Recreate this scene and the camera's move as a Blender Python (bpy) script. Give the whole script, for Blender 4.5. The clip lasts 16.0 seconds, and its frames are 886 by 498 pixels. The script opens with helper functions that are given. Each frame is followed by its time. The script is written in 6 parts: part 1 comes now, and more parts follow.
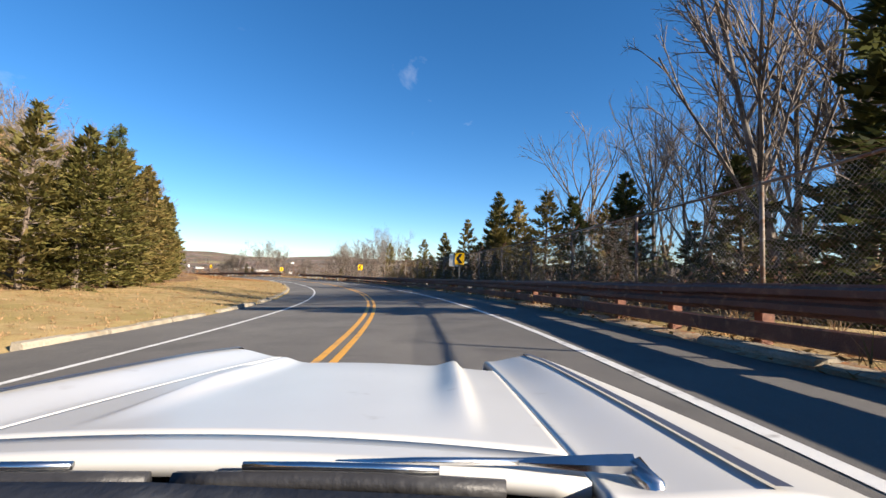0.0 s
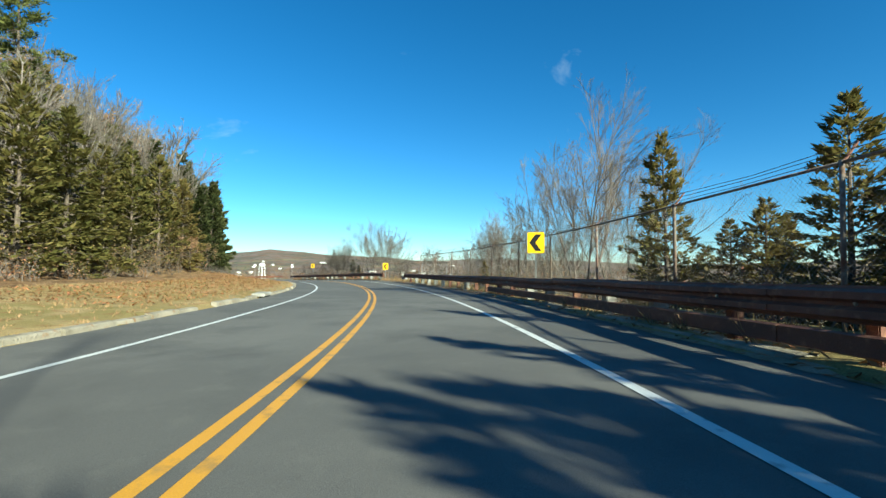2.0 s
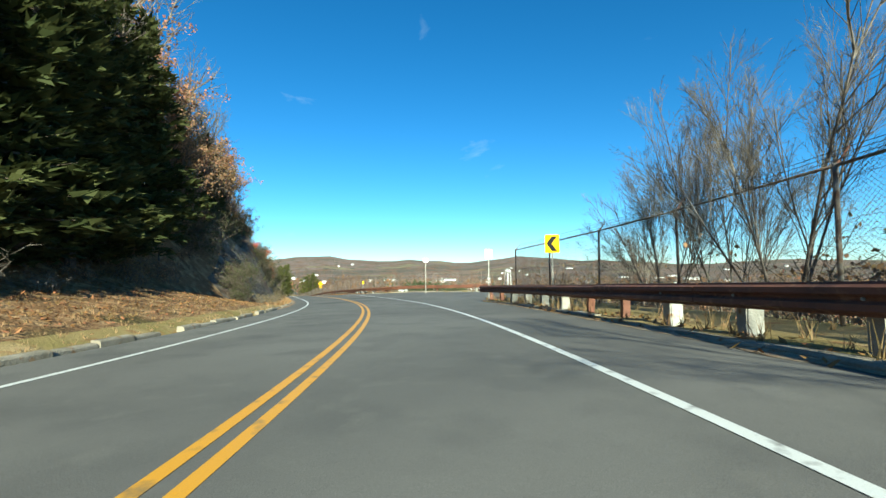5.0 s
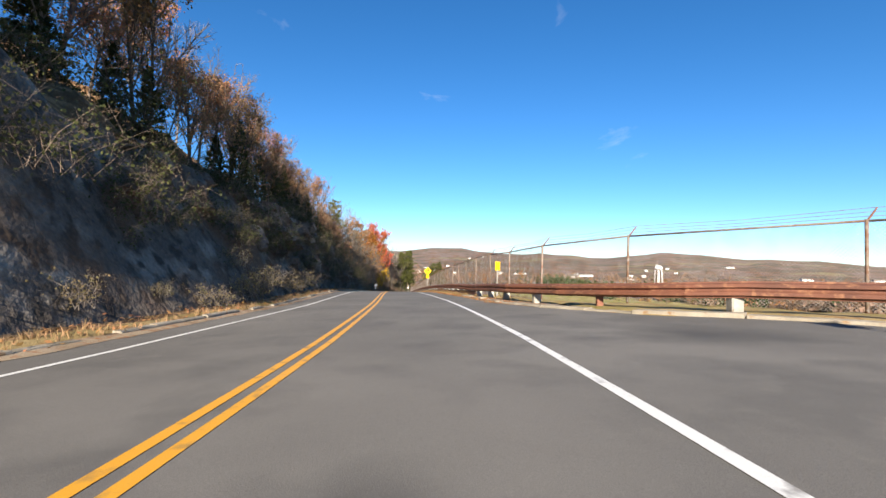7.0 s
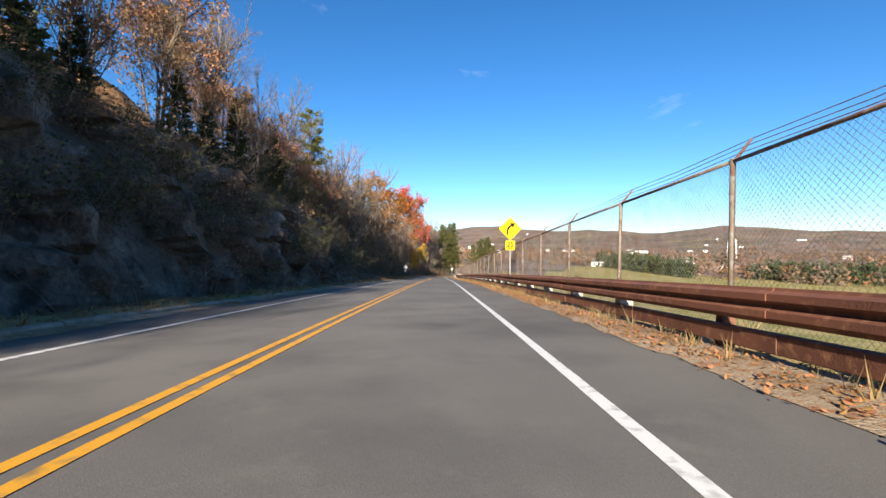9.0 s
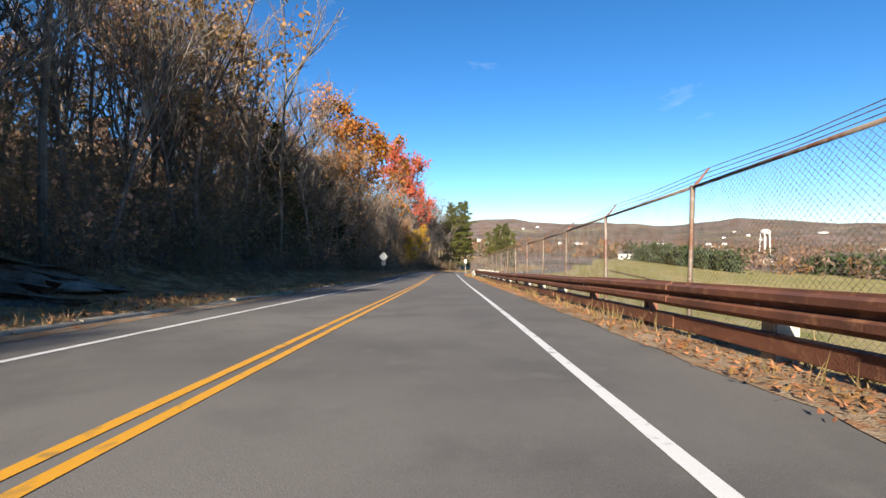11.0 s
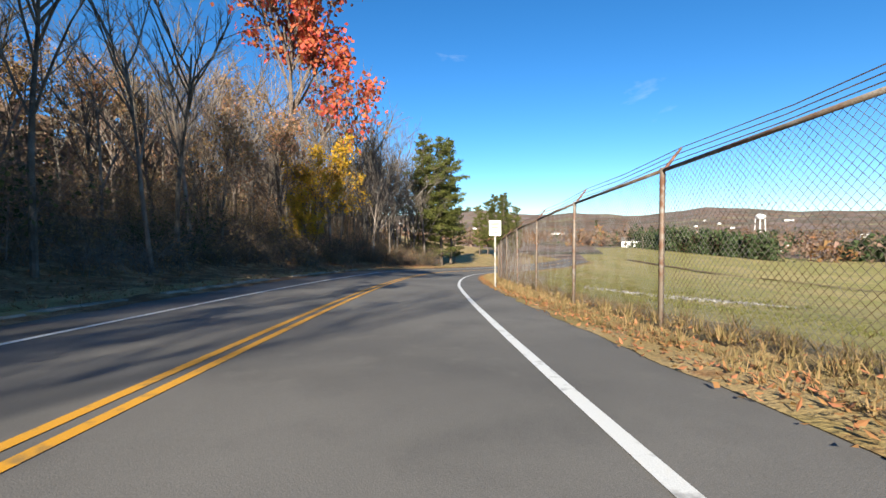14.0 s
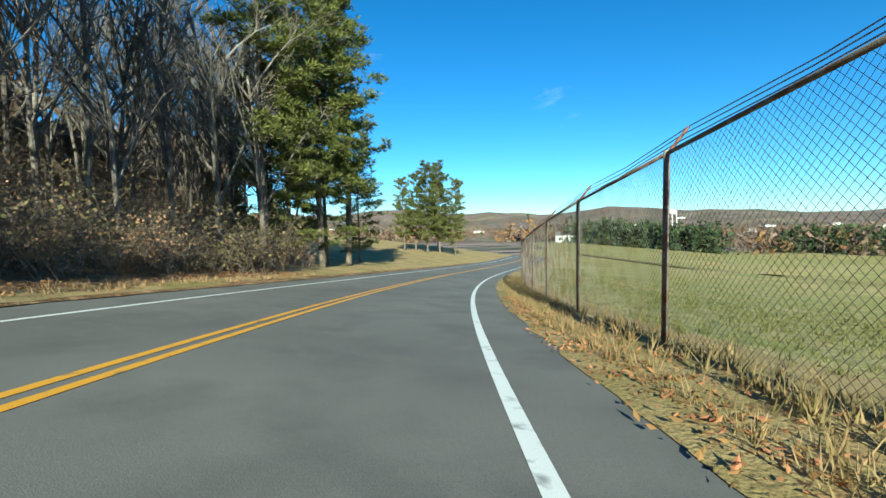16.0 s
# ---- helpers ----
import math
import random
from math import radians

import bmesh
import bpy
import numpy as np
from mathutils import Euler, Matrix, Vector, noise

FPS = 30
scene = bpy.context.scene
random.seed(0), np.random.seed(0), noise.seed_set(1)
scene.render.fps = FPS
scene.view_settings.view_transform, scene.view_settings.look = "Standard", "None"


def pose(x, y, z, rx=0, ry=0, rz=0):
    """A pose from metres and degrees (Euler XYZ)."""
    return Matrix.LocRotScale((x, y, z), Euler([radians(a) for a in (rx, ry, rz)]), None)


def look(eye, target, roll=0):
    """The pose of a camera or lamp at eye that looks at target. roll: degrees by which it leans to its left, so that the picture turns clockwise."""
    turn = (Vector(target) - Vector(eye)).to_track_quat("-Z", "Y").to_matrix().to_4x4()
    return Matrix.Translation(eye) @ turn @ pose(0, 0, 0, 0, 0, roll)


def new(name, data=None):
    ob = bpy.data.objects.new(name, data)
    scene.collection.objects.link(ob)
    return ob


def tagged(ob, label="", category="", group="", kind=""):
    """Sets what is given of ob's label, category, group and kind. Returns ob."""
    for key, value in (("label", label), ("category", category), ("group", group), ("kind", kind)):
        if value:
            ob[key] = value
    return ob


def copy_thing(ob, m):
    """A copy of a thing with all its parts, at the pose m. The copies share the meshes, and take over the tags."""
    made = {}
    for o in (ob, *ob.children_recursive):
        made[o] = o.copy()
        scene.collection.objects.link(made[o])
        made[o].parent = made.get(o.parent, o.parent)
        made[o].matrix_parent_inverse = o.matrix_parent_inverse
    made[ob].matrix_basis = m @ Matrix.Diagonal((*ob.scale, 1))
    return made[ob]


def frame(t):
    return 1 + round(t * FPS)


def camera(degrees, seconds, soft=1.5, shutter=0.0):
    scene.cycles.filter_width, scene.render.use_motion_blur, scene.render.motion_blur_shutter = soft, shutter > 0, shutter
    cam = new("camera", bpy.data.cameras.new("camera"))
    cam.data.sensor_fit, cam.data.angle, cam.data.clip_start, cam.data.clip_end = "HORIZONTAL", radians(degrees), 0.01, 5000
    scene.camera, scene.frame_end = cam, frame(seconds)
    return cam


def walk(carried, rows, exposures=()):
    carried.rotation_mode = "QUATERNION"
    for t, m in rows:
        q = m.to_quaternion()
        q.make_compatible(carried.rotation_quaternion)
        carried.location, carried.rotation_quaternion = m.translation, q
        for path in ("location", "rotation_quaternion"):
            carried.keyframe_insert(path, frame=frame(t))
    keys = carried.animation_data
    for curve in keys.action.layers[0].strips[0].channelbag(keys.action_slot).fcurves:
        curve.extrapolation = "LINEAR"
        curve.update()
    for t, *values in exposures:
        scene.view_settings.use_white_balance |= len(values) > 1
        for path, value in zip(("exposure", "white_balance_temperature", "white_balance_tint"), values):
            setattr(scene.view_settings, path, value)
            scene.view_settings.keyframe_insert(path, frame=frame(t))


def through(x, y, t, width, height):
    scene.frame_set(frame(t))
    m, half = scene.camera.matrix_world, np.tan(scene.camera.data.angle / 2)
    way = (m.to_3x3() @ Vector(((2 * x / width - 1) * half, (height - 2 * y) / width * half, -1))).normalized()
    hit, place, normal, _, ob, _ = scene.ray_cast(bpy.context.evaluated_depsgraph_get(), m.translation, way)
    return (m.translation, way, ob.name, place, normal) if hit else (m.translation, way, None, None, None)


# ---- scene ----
cam = camera(89.0, 16.0)
PATH = [
    (0, pose(-0.000, -0.000, 1.000, 92.230, 0, 0.000), 1.36),
    (0.5, pose(-0.705, 11.701, 0.627, 92.227, 0, 4.979), 1.08),
    (1, pose(-2.469, 23.298, 0.304, 92.104, 0, 9.911), 0.63),
    (1.5, pose(-5.240, 34.718, 0.003, 92.142, 0, 14.872), 0.75),
    (2, pose(-9.012, 45.982, -0.248, 92.156, 0, 19.819), 0.36),
    (2.5, pose(-13.677, 56.909, -0.505, 92.228, 0, 24.846), -0.42),
    (3, pose(-19.145, 67.204, -0.658, 92.360, 0, 29.849), -0.71),
    (3.5, pose(-25.299, 76.654, -0.786, 92.504, 0, 35.114), -0.82),
    (4, pose(-32.077, 85.210, -0.824, 92.419, 0, 40.520), -0.79),
    (4.5, pose(-39.532, 92.872, -1.131, 92.715, 0, 45.406), -0.82),
    (7, pose(-85.336, 121.036, -2.894, 91.936, 0, 66.735), 1.40),
    (7.5, pose(-95.505, 124.719, -3.250, 91.579, 0, 68.956), 1.11),
    (8, pose(-105.741, 128.338, -3.599, 90.900, 0, 70.571), 0.80),
    (8.5, pose(-116.133, 131.854, -4.066, 90.092, 0, 71.502), 0.69),
    (9, pose(-126.576, 135.141, -4.669, 89.261, 0, 72.149), 0.17),
    (11.5, pose(-178.308, 151.577, -8.232, 88.350, 0, 73.179), 0.15),
    (12, pose(-188.521, 154.802, -9.054, 88.025, 0, 72.894), 0.18),
    (12.5, pose(-198.693, 158.058, -9.823, 87.659, 0, 72.436), 0.22),
    (13, pose(-208.795, 161.185, -10.460, 87.455, 0, 71.783), 0.07),
    (13.5, pose(-218.818, 164.386, -11.205, 87.412, 0, 70.861), -0.22),
    (14, pose(-228.699, 167.645, -11.927, 87.513, 0, 69.598), -0.54),
    (14.5, pose(-238.508, 171.193, -12.569, 87.576, 0, 67.753), -0.92),
    (15, pose(-248.187, 175.070, -13.406, 87.513, 0, 65.350), -0.99),
    (15.5, pose(-257.756, 179.473, -14.281, 87.418, 0, 62.558), -1.05),
    (16, pose(-267.142, 184.535, -15.188, 87.368, 0, 59.439), -1.06),
]
walk(cam, [(t, m @ pose(0, 0, 0, 0, 0, r)) for t, m, r in PATH],
     exposures=[(0, 1.56, 7200, 13), (0.9, 1.52, 6900, 8), (1.5, 1.47, 6350, -12), (4.6, 1.47, 6350, -16), (6.8, 1.52, 7000, 12), (13.2, 1.55, 7100, 12), (14.5, 1.5, 6500, 0), (15.3, 1.47, 6100, -13), (16, 1.47, 6100, -14)])

# ---- sky and sun: low late-autumn sun ----
SUN_AZ, SUN_EL = radians(-28.5), radians(23.5)
to_sun = Vector((math.cos(SUN_EL) * math.cos(SUN_AZ), math.cos(SUN_EL) * math.sin(SUN_AZ), math.sin(SUN_EL)))
world = bpy.data.worlds.new("sky")
scene.world = world
world.use_nodes = True
wn, wl = world.node_tree.nodes, world.node_tree.links
sky = wn.new("ShaderNodeTexSky")
sky.sky_type, sky.sun_disc = "NISHITA", False
sky.sun_elevation, sky.sun_rotation = SUN_EL, math.atan2(to_sun.x, to_sun.y)
sky.altitude, sky.air_density, sky.dust_density, sky.ozone_density = 200, 0.8, 0.15, 5.0
wn["Background"].inputs["Strength"].default_value = 0.071
hue = wn.new("ShaderNodeHueSaturation")
hue.inputs["Saturation"].default_value = 1.2
wl.new(sky.outputs[0], hue.inputs["Color"])
# a few thin wisps of high cloud
where = wn.new("ShaderNodeTexCoord")
stretch = wn.new("ShaderNodeMapping")
stretch.inputs["Scale"].default_value = (5.0, 5.0, 11.0)
wl.new(where.outputs["Generated"], stretch.inputs["Vector"])
wisp = wn.new("ShaderNodeTexNoise")
wisp.inputs["Scale"].default_value, wisp.inputs["Detail"].default_value, wisp.inputs["Distortion"].default_value = 1.0, 7.0, 0.6
wl.new(stretch.outputs[0], wisp.inputs["Vector"])
thin = wn.new("ShaderNodeMapRange")
thin.inputs["From Min"].default_value, thin.inputs["From Max"].default_value, thin.inputs["To Max"].default_value = 0.68, 0.84, 0.32
wl.new(wisp.outputs["Fac"], thin.inputs["Value"])
veil = wn.new("ShaderNodeMix")
veil.data_type = "RGBA"
veil.inputs[7].default_value = (5.6, 6.0, 6.6, 1.0)
wl.new(thin.outputs["Result"], veil.inputs[0])
wl.new(hue.outputs[0], veil.inputs[6])
wl.new(veil.outputs[2], wn["Background"].inputs["Color"])
sun = new("sun", bpy.data.lights.new("sun", "SUN"))
sun.data.energy, sun.data.angle, sun.data.color = 5.0, radians(0.53), (1.0, 0.93, 0.82)
sun.matrix_world = look(to_sun * 100, (0, 0, 0))


# ---- materials ----
def mat(name, base, rough=0.8, metal=0.0, spots=(), bump=0.0, bump_scale=40.0, vary=0.0, alpha=1.0, rand=0.0, island=0.0):
    """A node material: base colour, then spots = (colour, noise scale, threshold, softness, detail) laid over it; vary: fine grain."""
    m = bpy.data.materials.new(name)
    m.use_nodes = True
    n, l = m.node_tree.nodes, m.node_tree.links
    bsdf = n["Principled BSDF"]
    bsdf.inputs["Roughness"].default_value = rough
    bsdf.inputs["Metallic"].default_value = metal
    if (rough >= 0.7 or "sign" in name) and not metal:
        bsdf.inputs["Specular IOR Level"].default_value = 0.15
    geo = n.new("ShaderNodeNewGeometry")
    pos = geo.outputs["Position"]

    def tex(scale, detail=4.0):
        t = n.new("ShaderNodeTexNoise")
        t.inputs["Scale"].default_value, t.inputs["Detail"].default_value = scale, detail
        l.new(pos, t.inputs["Vector"])
        return t.outputs["Fac"]

    def ramp(fac, lo, hi):
        r = n.new("ShaderNodeMapRange")
        r.inputs["From Min"].default_value, r.inputs["From Max"].default_value = lo, hi
        l.new(fac, r.inputs["Value"])
        return r.outputs["Result"]

    def mix(fac, a, b, mode="MIX"):
        x = n.new("ShaderNodeMix")
        x.data_type, x.blend_type = "RGBA", mode
        for v, socket in ((fac, x.inputs[0]), (a, x.inputs[6]), (b, x.inputs[7])):
            if isinstance(v, (int, float)):
                socket.default_value = v
            elif isinstance(v, tuple):
                socket.default_value = (*v, 1.0)
            else:
                l.new(v, socket)
        return x.outputs[2]

    col = mix(0.0, base, base)
    for c, scale, at_, soft, detail in spots:
        col = mix(ramp(tex(scale, detail), at_ - soft, at_ + soft), col, c)
    if vary:
        g = ramp(tex(bump_scale * 1.7, 3.0), 0.25, 0.75)
        col = mix(g, mix(1.0, col, (1 - vary,) * 3, "MULTIPLY"), mix(1.0, col, (1 + vary,) * 3, "MULTIPLY"))
    for amount, out in ((rand, "obj"), (island, "isl")):
        if amount:
            src = n.new("ShaderNodeObjectInfo").outputs["Random"] if out == "obj" else geo.outputs["Random Per Island"]
            hsv = n.new("ShaderNodeHueSaturation")
            r = n.new("ShaderNodeMapRange")
            r.inputs["To Min"].default_value, r.inputs["To Max"].default_value = 1 - amount, 1 + amount
            l.new(src, r.inputs["Value"])
            l.new(r.outputs["Result"], hsv.inputs["Value"])
            h = n.new("ShaderNodeMapRange")
            h.inputs["To Min"].default_value, h.inputs["To Max"].default_value = 0.5 + amount * 0.06, 0.5 - amount * 0.06
            l.new(src, h.inputs["Value"])
            l.new(h.outputs["Result"], hsv.inputs["Hue"])
            l.new(col, hsv.inputs["Color"])
            col = hsv.outputs["Color"]
    l.new(col, bsdf.inputs["Base Color"])
    if bump:
        b = n.new("ShaderNodeBump")
        b.inputs["Strength"].default_value = bump
        b.inputs["Distance"].default_value = 1.0 / bump_scale
        l.new(tex(bump_scale, 5.0), b.inputs["Height"])
        l.new(b.outputs["Normal"], bsdf.inputs["Normal"])
    return m


ASPHALT = mat("asphalt", (0.118, 0.112, 0.104), 0.85, spots=(((0.15, 0.142, 0.13), 0.25, 0.52, 0.12, 5), ((0.095, 0.091, 0.086), 0.9, 0.62, 0.14, 6), ((0.14, 0.132, 0.12), 3.0, 0.68, 0.12, 6), ((0.07, 0.068, 0.065), 0.13, 0.66, 0.05, 7)), bump=0.25, bump_scale=110, vary=0.34)
WHITE_LINE = mat("white_line_paint", (0.612, 0.612, 0.586), 0.6, spots=(((0.255, 0.246, 0.23), 6.0, 0.64, 0.08, 6),), bump=0.2, bump_scale=80, vary=0.1)
YELLOW_LINE = mat("yellow_line_paint", (0.6, 0.288, 0.024), 0.6, spots=(((0.256, 0.16, 0.056), 5.0, 0.64, 0.08, 6),), bump=0.2, bump_scale=80, vary=0.1)
KERB = mat("kerb_concrete", (0.311, 0.274, 0.215), 0.9, spots=(((0.163, 0.141, 0.104), 1.5, 0.55, 0.15, 6), ((0.222, 0.126, 0.0592), 4, 0.66, 0.06, 5)), bump=0.6, bump_scale=25, vary=0.15)
CONCRETE = mat("concrete", (0.336, 0.328, 0.296), 0.9, spots=(((0.2, 0.188, 0.16), 2.0, 0.55, 0.15, 6), ((0.208, 0.128, 0.072), 5, 0.66, 0.06, 5)), bump=0.5, bump_scale=30, vary=0.15, rand=0.12)
RUST = mat("weathered_steel", (0.162, 0.0612, 0.0357), 0.7, 0.1, spots=(((0.0935, 0.0382, 0.0255), 1.2, 0.55, 0.12, 6), ((0.238, 0.111, 0.0595), 7.0, 0.62, 0.08, 6)), bump=0.3, bump_scale=50, vary=0.2)
GALV = mat("galvanised_steel", (0.336, 0.328, 0.312), 0.5, 0.6, spots=(((0.176, 0.096, 0.048), 6.0, 0.6, 0.08, 6), ((0.24, 0.232, 0.216), 2.0, 0.5, 0.2, 4)), bump=0.15, bump_scale=60, vary=0.15)
RUSTY_GALV = mat("rusty_galvanised_steel", (0.17, 0.135, 0.105), 0.7, 0.2, spots=(((0.13, 0.062, 0.035), 4.0, 0.53, 0.1, 6), ((0.22, 0.2, 0.18), 9.0, 0.6, 0.07, 5)), bump=0.25, bump_scale=60, vary=0.2, rand=0.2)
WIRE = mat("chain_link_wire", (0.288, 0.264, 0.24), 0.6, 0.3, spots=(((0.136, 0.068, 0.036), 3.0, 0.52, 0.1, 5),), vary=0.1)
BARBED = mat("rusty_barbed_wire", (0.085, 0.055, 0.042), 0.75, 0.1, spots=(((0.16, 0.12, 0.1), 5.0, 0.58, 0.1, 5),), vary=0.15)
ROCK = mat("cliff_rock", (0.12, 0.1, 0.082), 0.9, spots=(((0.24, 0.215, 0.18), 0.8, 0.6, 0.08, 7), ((0.05, 0.042, 0.034), 1.4, 0.56, 0.06, 7), ((0.13, 0.075, 0.045), 0.35, 0.57, 0.1, 6)), bump=1.0, bump_scale=5.0, vary=0.25)
DIRT = mat("sandy_shoulder_dirt", (0.288, 0.223, 0.151), 0.95, spots=(((0.18, 0.115, 0.0648), 1.3, 0.55, 0.12, 6), ((0.338, 0.274, 0.202), 0.5, 0.6, 0.1, 6), ((0.259, 0.115, 0.0504), 7.0, 0.6, 0.08, 6)), bump=0.6, bump_scale=30.0, vary=0.3)
GROUND = mat("grassy_ground", (0.296, 0.211, 0.0962), 0.95, spots=(((0.2, 0.163, 0.0555), 0.25, 0.52, 0.15, 6), ((0.348, 0.252, 0.126), 0.8, 0.58, 0.1, 6), ((0.222, 0.111, 0.0481), 2.2, 0.64, 0.08, 6)), bump=0.5, bump_scale=22.0, vary=0.3)
BARK = mat("grey_brown_bark", (0.16, 0.134, 0.112), 0.9, spots=(((0.075, 0.06, 0.048), 3.0, 0.52, 0.12, 5), ((0.26, 0.235, 0.2), 1.5, 0.63, 0.08, 5)), bump=0.5, bump_scale=18, vary=0.2, rand=0.25)
DARK_BARK = mat("dark_bark", (0.165, 0.128, 0.1), 0.95, spots=(((0.075, 0.057, 0.045), 4.0, 0.52, 0.12, 5),), bump=0.5, bump_scale=18, vary=0.2, rand=0.2)
SIGN_YELLOW = mat("yellow_sign_sheeting", (0.722, 0.425, 0.0085), 0.75, spots=(((0.595, 0.34, 0.017), 2.0, 0.6, 0.1, 4),))
SIGN_BLACK = mat("black_sign_print", (0.012, 0.012, 0.012), 0.75)
SIGN_WHITE = mat("white_sign_sheeting", (0.78, 0.78, 0.76), 0.75, spots=(((0.6, 0.58, 0.54), 3.0, 0.6, 0.1, 4),))
SIGN_RED = mat("faded_red_print", (0.55, 0.14, 0.1), 0.5)
ALUMINIUM = mat("bare_aluminium", (0.5, 0.5, 0.49), 0.45, 0.7, spots=(((0.36, 0.36, 0.35), 4.0, 0.55, 0.1, 5),))

CAR_WHITE = mat("white_car_paint", (0.43, 0.43, 0.42), 0.32, spots=(((0.5, 0.5, 0.485), 1.5, 0.6, 0.15, 4), ((0.34, 0.325, 0.3), 14.0, 0.72, 0.06, 6)))
BLACK_TRIM = mat("black_rubber_trim", (0.02, 0.02, 0.022), 0.55, spots=(((0.05, 0.05, 0.05), 12, 0.62, 0.08, 5),), bump=0.2, bump_scale=90)
CHROME = mat("worn_chrome", (0.6, 0.6, 0.6), 0.22, 1.0, spots=(((0.35, 0.34, 0.33), 9, 0.62, 0.08, 5),))
STRIPE = mat("dark_fender_stripe", (0.05, 0.06, 0.09), 0.4)
RED_VINYL = mat("dark_red_vinyl", (0.13, 0.012, 0.018), 0.5, spots=(((0.09, 0.01, 0.013), 5, 0.55, 0.1, 5),), bump=0.25, bump_scale=160)


def leafmat(name, colour, rand=0.25, island=0.35, through=0.35):
    m = mat(name, colour, 0.7, spots=((tuple(v * 0.6 for v in colour), 1.3, 0.55, 0.15, 4),), rand=rand, island=island)
    n, l = m.node_tree.nodes, m.node_tree.links
    b, out = n["Principled BSDF"], n["Material Output"]
    tr, mx = n.new("ShaderNodeBsdfTranslucent"), n.new("ShaderNodeMixShader")
    l.new(b.inputs["Base Color"].links[0].from_socket, tr.inputs["Color"])
    mx.inputs[0].default_value = through
    l.new(b.outputs[0], mx.inputs[1]), l.new(tr.outputs[0], mx.inputs[2]), l.new(mx.outputs[0], out.inputs["Surface"])
    return m


CEDAR = leafmat("cedar_foliage", (0.185, 0.155, 0.05))
FIR = leafmat("fir_foliage", (0.075, 0.085, 0.03))
PINE = leafmat("pine_foliage", (0.15, 0.16, 0.045))
RUSSET = leafmat("russet_leaves", (0.4, 0.21, 0.11))
BROWN_LEAF = leafmat("brown_oak_leaves", (0.33, 0.205, 0.105))
ORANGE = leafmat("orange_leaves", (0.36, 0.15, 0.035))
YELLOW_LEAF = leafmat("yellow_leaves", (0.5, 0.31, 0.03))
RED_LEAF = leafmat("orange_red_leaves", (0.42, 0.14, 0.055))
STRAW = leafmat("dry_straw", (0.3, 0.21, 0.1), through=0.3)
LITTER = leafmat("fallen_leaves", (0.31, 0.15, 0.065), through=0.1)
GREEN_BRUSH = leafmat("green_brown_brush", (0.22, 0.175, 0.08))


# ---- the road's line: heading, level and cross slope along s ----
HEAD_STEP, HEAD_FROM = 25.0, -50.0
HEAD = [-18.5, -8.8, 0.97, 11.83, 22.0, 32.32, 45.12, 56.32, 66.32, 71.01, 72.35, 72.35, 72.31, 72.52, 72.01, 67.93, 60.04, 51.37, 45.2, 43.38, 43.6, 44.26]
LEVEL = [1.2, 0.65, 0.0, -0.74, -1.31, -1.72, -2.05, -2.8, -3.65, -4.5, -5.6, -7.12, -8.82, -10.65, -12.35, -14.1, -16.1, -18.2, -20.0, -21.4, -22.4, -23.2]


def cubic(v, x):
    u = (np.asarray(x, float) - HEAD_FROM) / HEAD_STEP
    v = np.asarray(v, float)
    i = np.clip(np.floor(u).astype(int), 0, len(v) - 2)
    m = np.gradient(v)
    u = u - i
    return (2 * u**3 - 3 * u**2 + 1) * v[i] + (u**3 - 2 * u * u + u) * m[i] + (3 * u * u - 2 * u**3) * v[i + 1] + (u**3 - u * u) * m[i + 1]


SS = np.arange(-50, 475.1, 0.5)
_a = np.radians(cubic(HEAD, SS + 0.25))
LX = np.concatenate([[0], np.cumsum(-np.sin(_a) * 0.5)])[:-1]
LY = np.concatenate([[0], np.cumsum(np.cos(_a) * 0.5)])[:-1]
LX, LY = LX - np.interp(0, SS, LX), LY - np.interp(0, SS, LY)
LZ = cubic(LEVEL, SS)
LH = cubic(HEAD, SS)


def lerp(s, *pairs):
    return np.interp(s, [p[0] for p in pairs], [p[1] for p in pairs])


def bank(s):
    return lerp(s, (-50, 0.045), (25, 0.045), (60, 0.01), (95, 0.015), (150, 0.03), (165, 0.05), (178, 0.05), (194, 0.0), (310, 0.0), (340, -0.06), (420, -0.06))


def place(s, lat, z=0.0, flat=False):
    """World position at s along the road, lat metres to the right of its line and z above its surface."""
    s, lat, z = np.asarray(s, float), np.asarray(lat, float), np.asarray(z, float)
    h = np.radians(np.interp(s, SS, LH))
    tilt = 0 if flat else bank(s) * np.clip(lat, -7, 7)
    return np.stack([np.interp(s, SS, LX) + lat * np.cos(h), np.interp(s, SS, LY) + lat * np.sin(h), np.interp(s, SS, LZ) + z + tilt], -1)


def spot(s, lat, z=0.0, turn=0.0):
    """A pose there; its y axis points along the road."""
    p = place(s, lat, z)
    return pose(*p, 0, 0, float(np.interp(s, SS, LH)) + turn)


def yellow_at(s):
    return lerp(s, (-50, -1.2), (5, -1.22), (90, -1.42), (113, -1.3), (165, -1.58), (192, -2.05), (280, -2.0), (302, -2.15), (350, -2.7), (400, -3.0))


def white_right(s):
    return lerp(s, (-50, 2.1), (8, 2.1), (42, 1.85), (90, 1.45), (113, 1.9), (165, 1.7), (196, 1.2), (280, 1.27), (302, 1.27), (327, 0.58), (350, 0.45), (400, 0.3))


def white_left(s):
    return lerp(s, (-50, -4.45), (5, -4.45), (42, -4.35), (90, -4.55), (113, -4.6), (165, -4.8), (196, -4.7), (280, -4.7), (302, -5.1), (350, -5.6), (400, -6.0))


def edge_left(s):
    return lerp(s, (-50, -6.5), (10, -6.5), (60, -6.2), (90, -6.0), (190, -6.0), (280, -6.1), (330, -7.2), (400, -7.6))


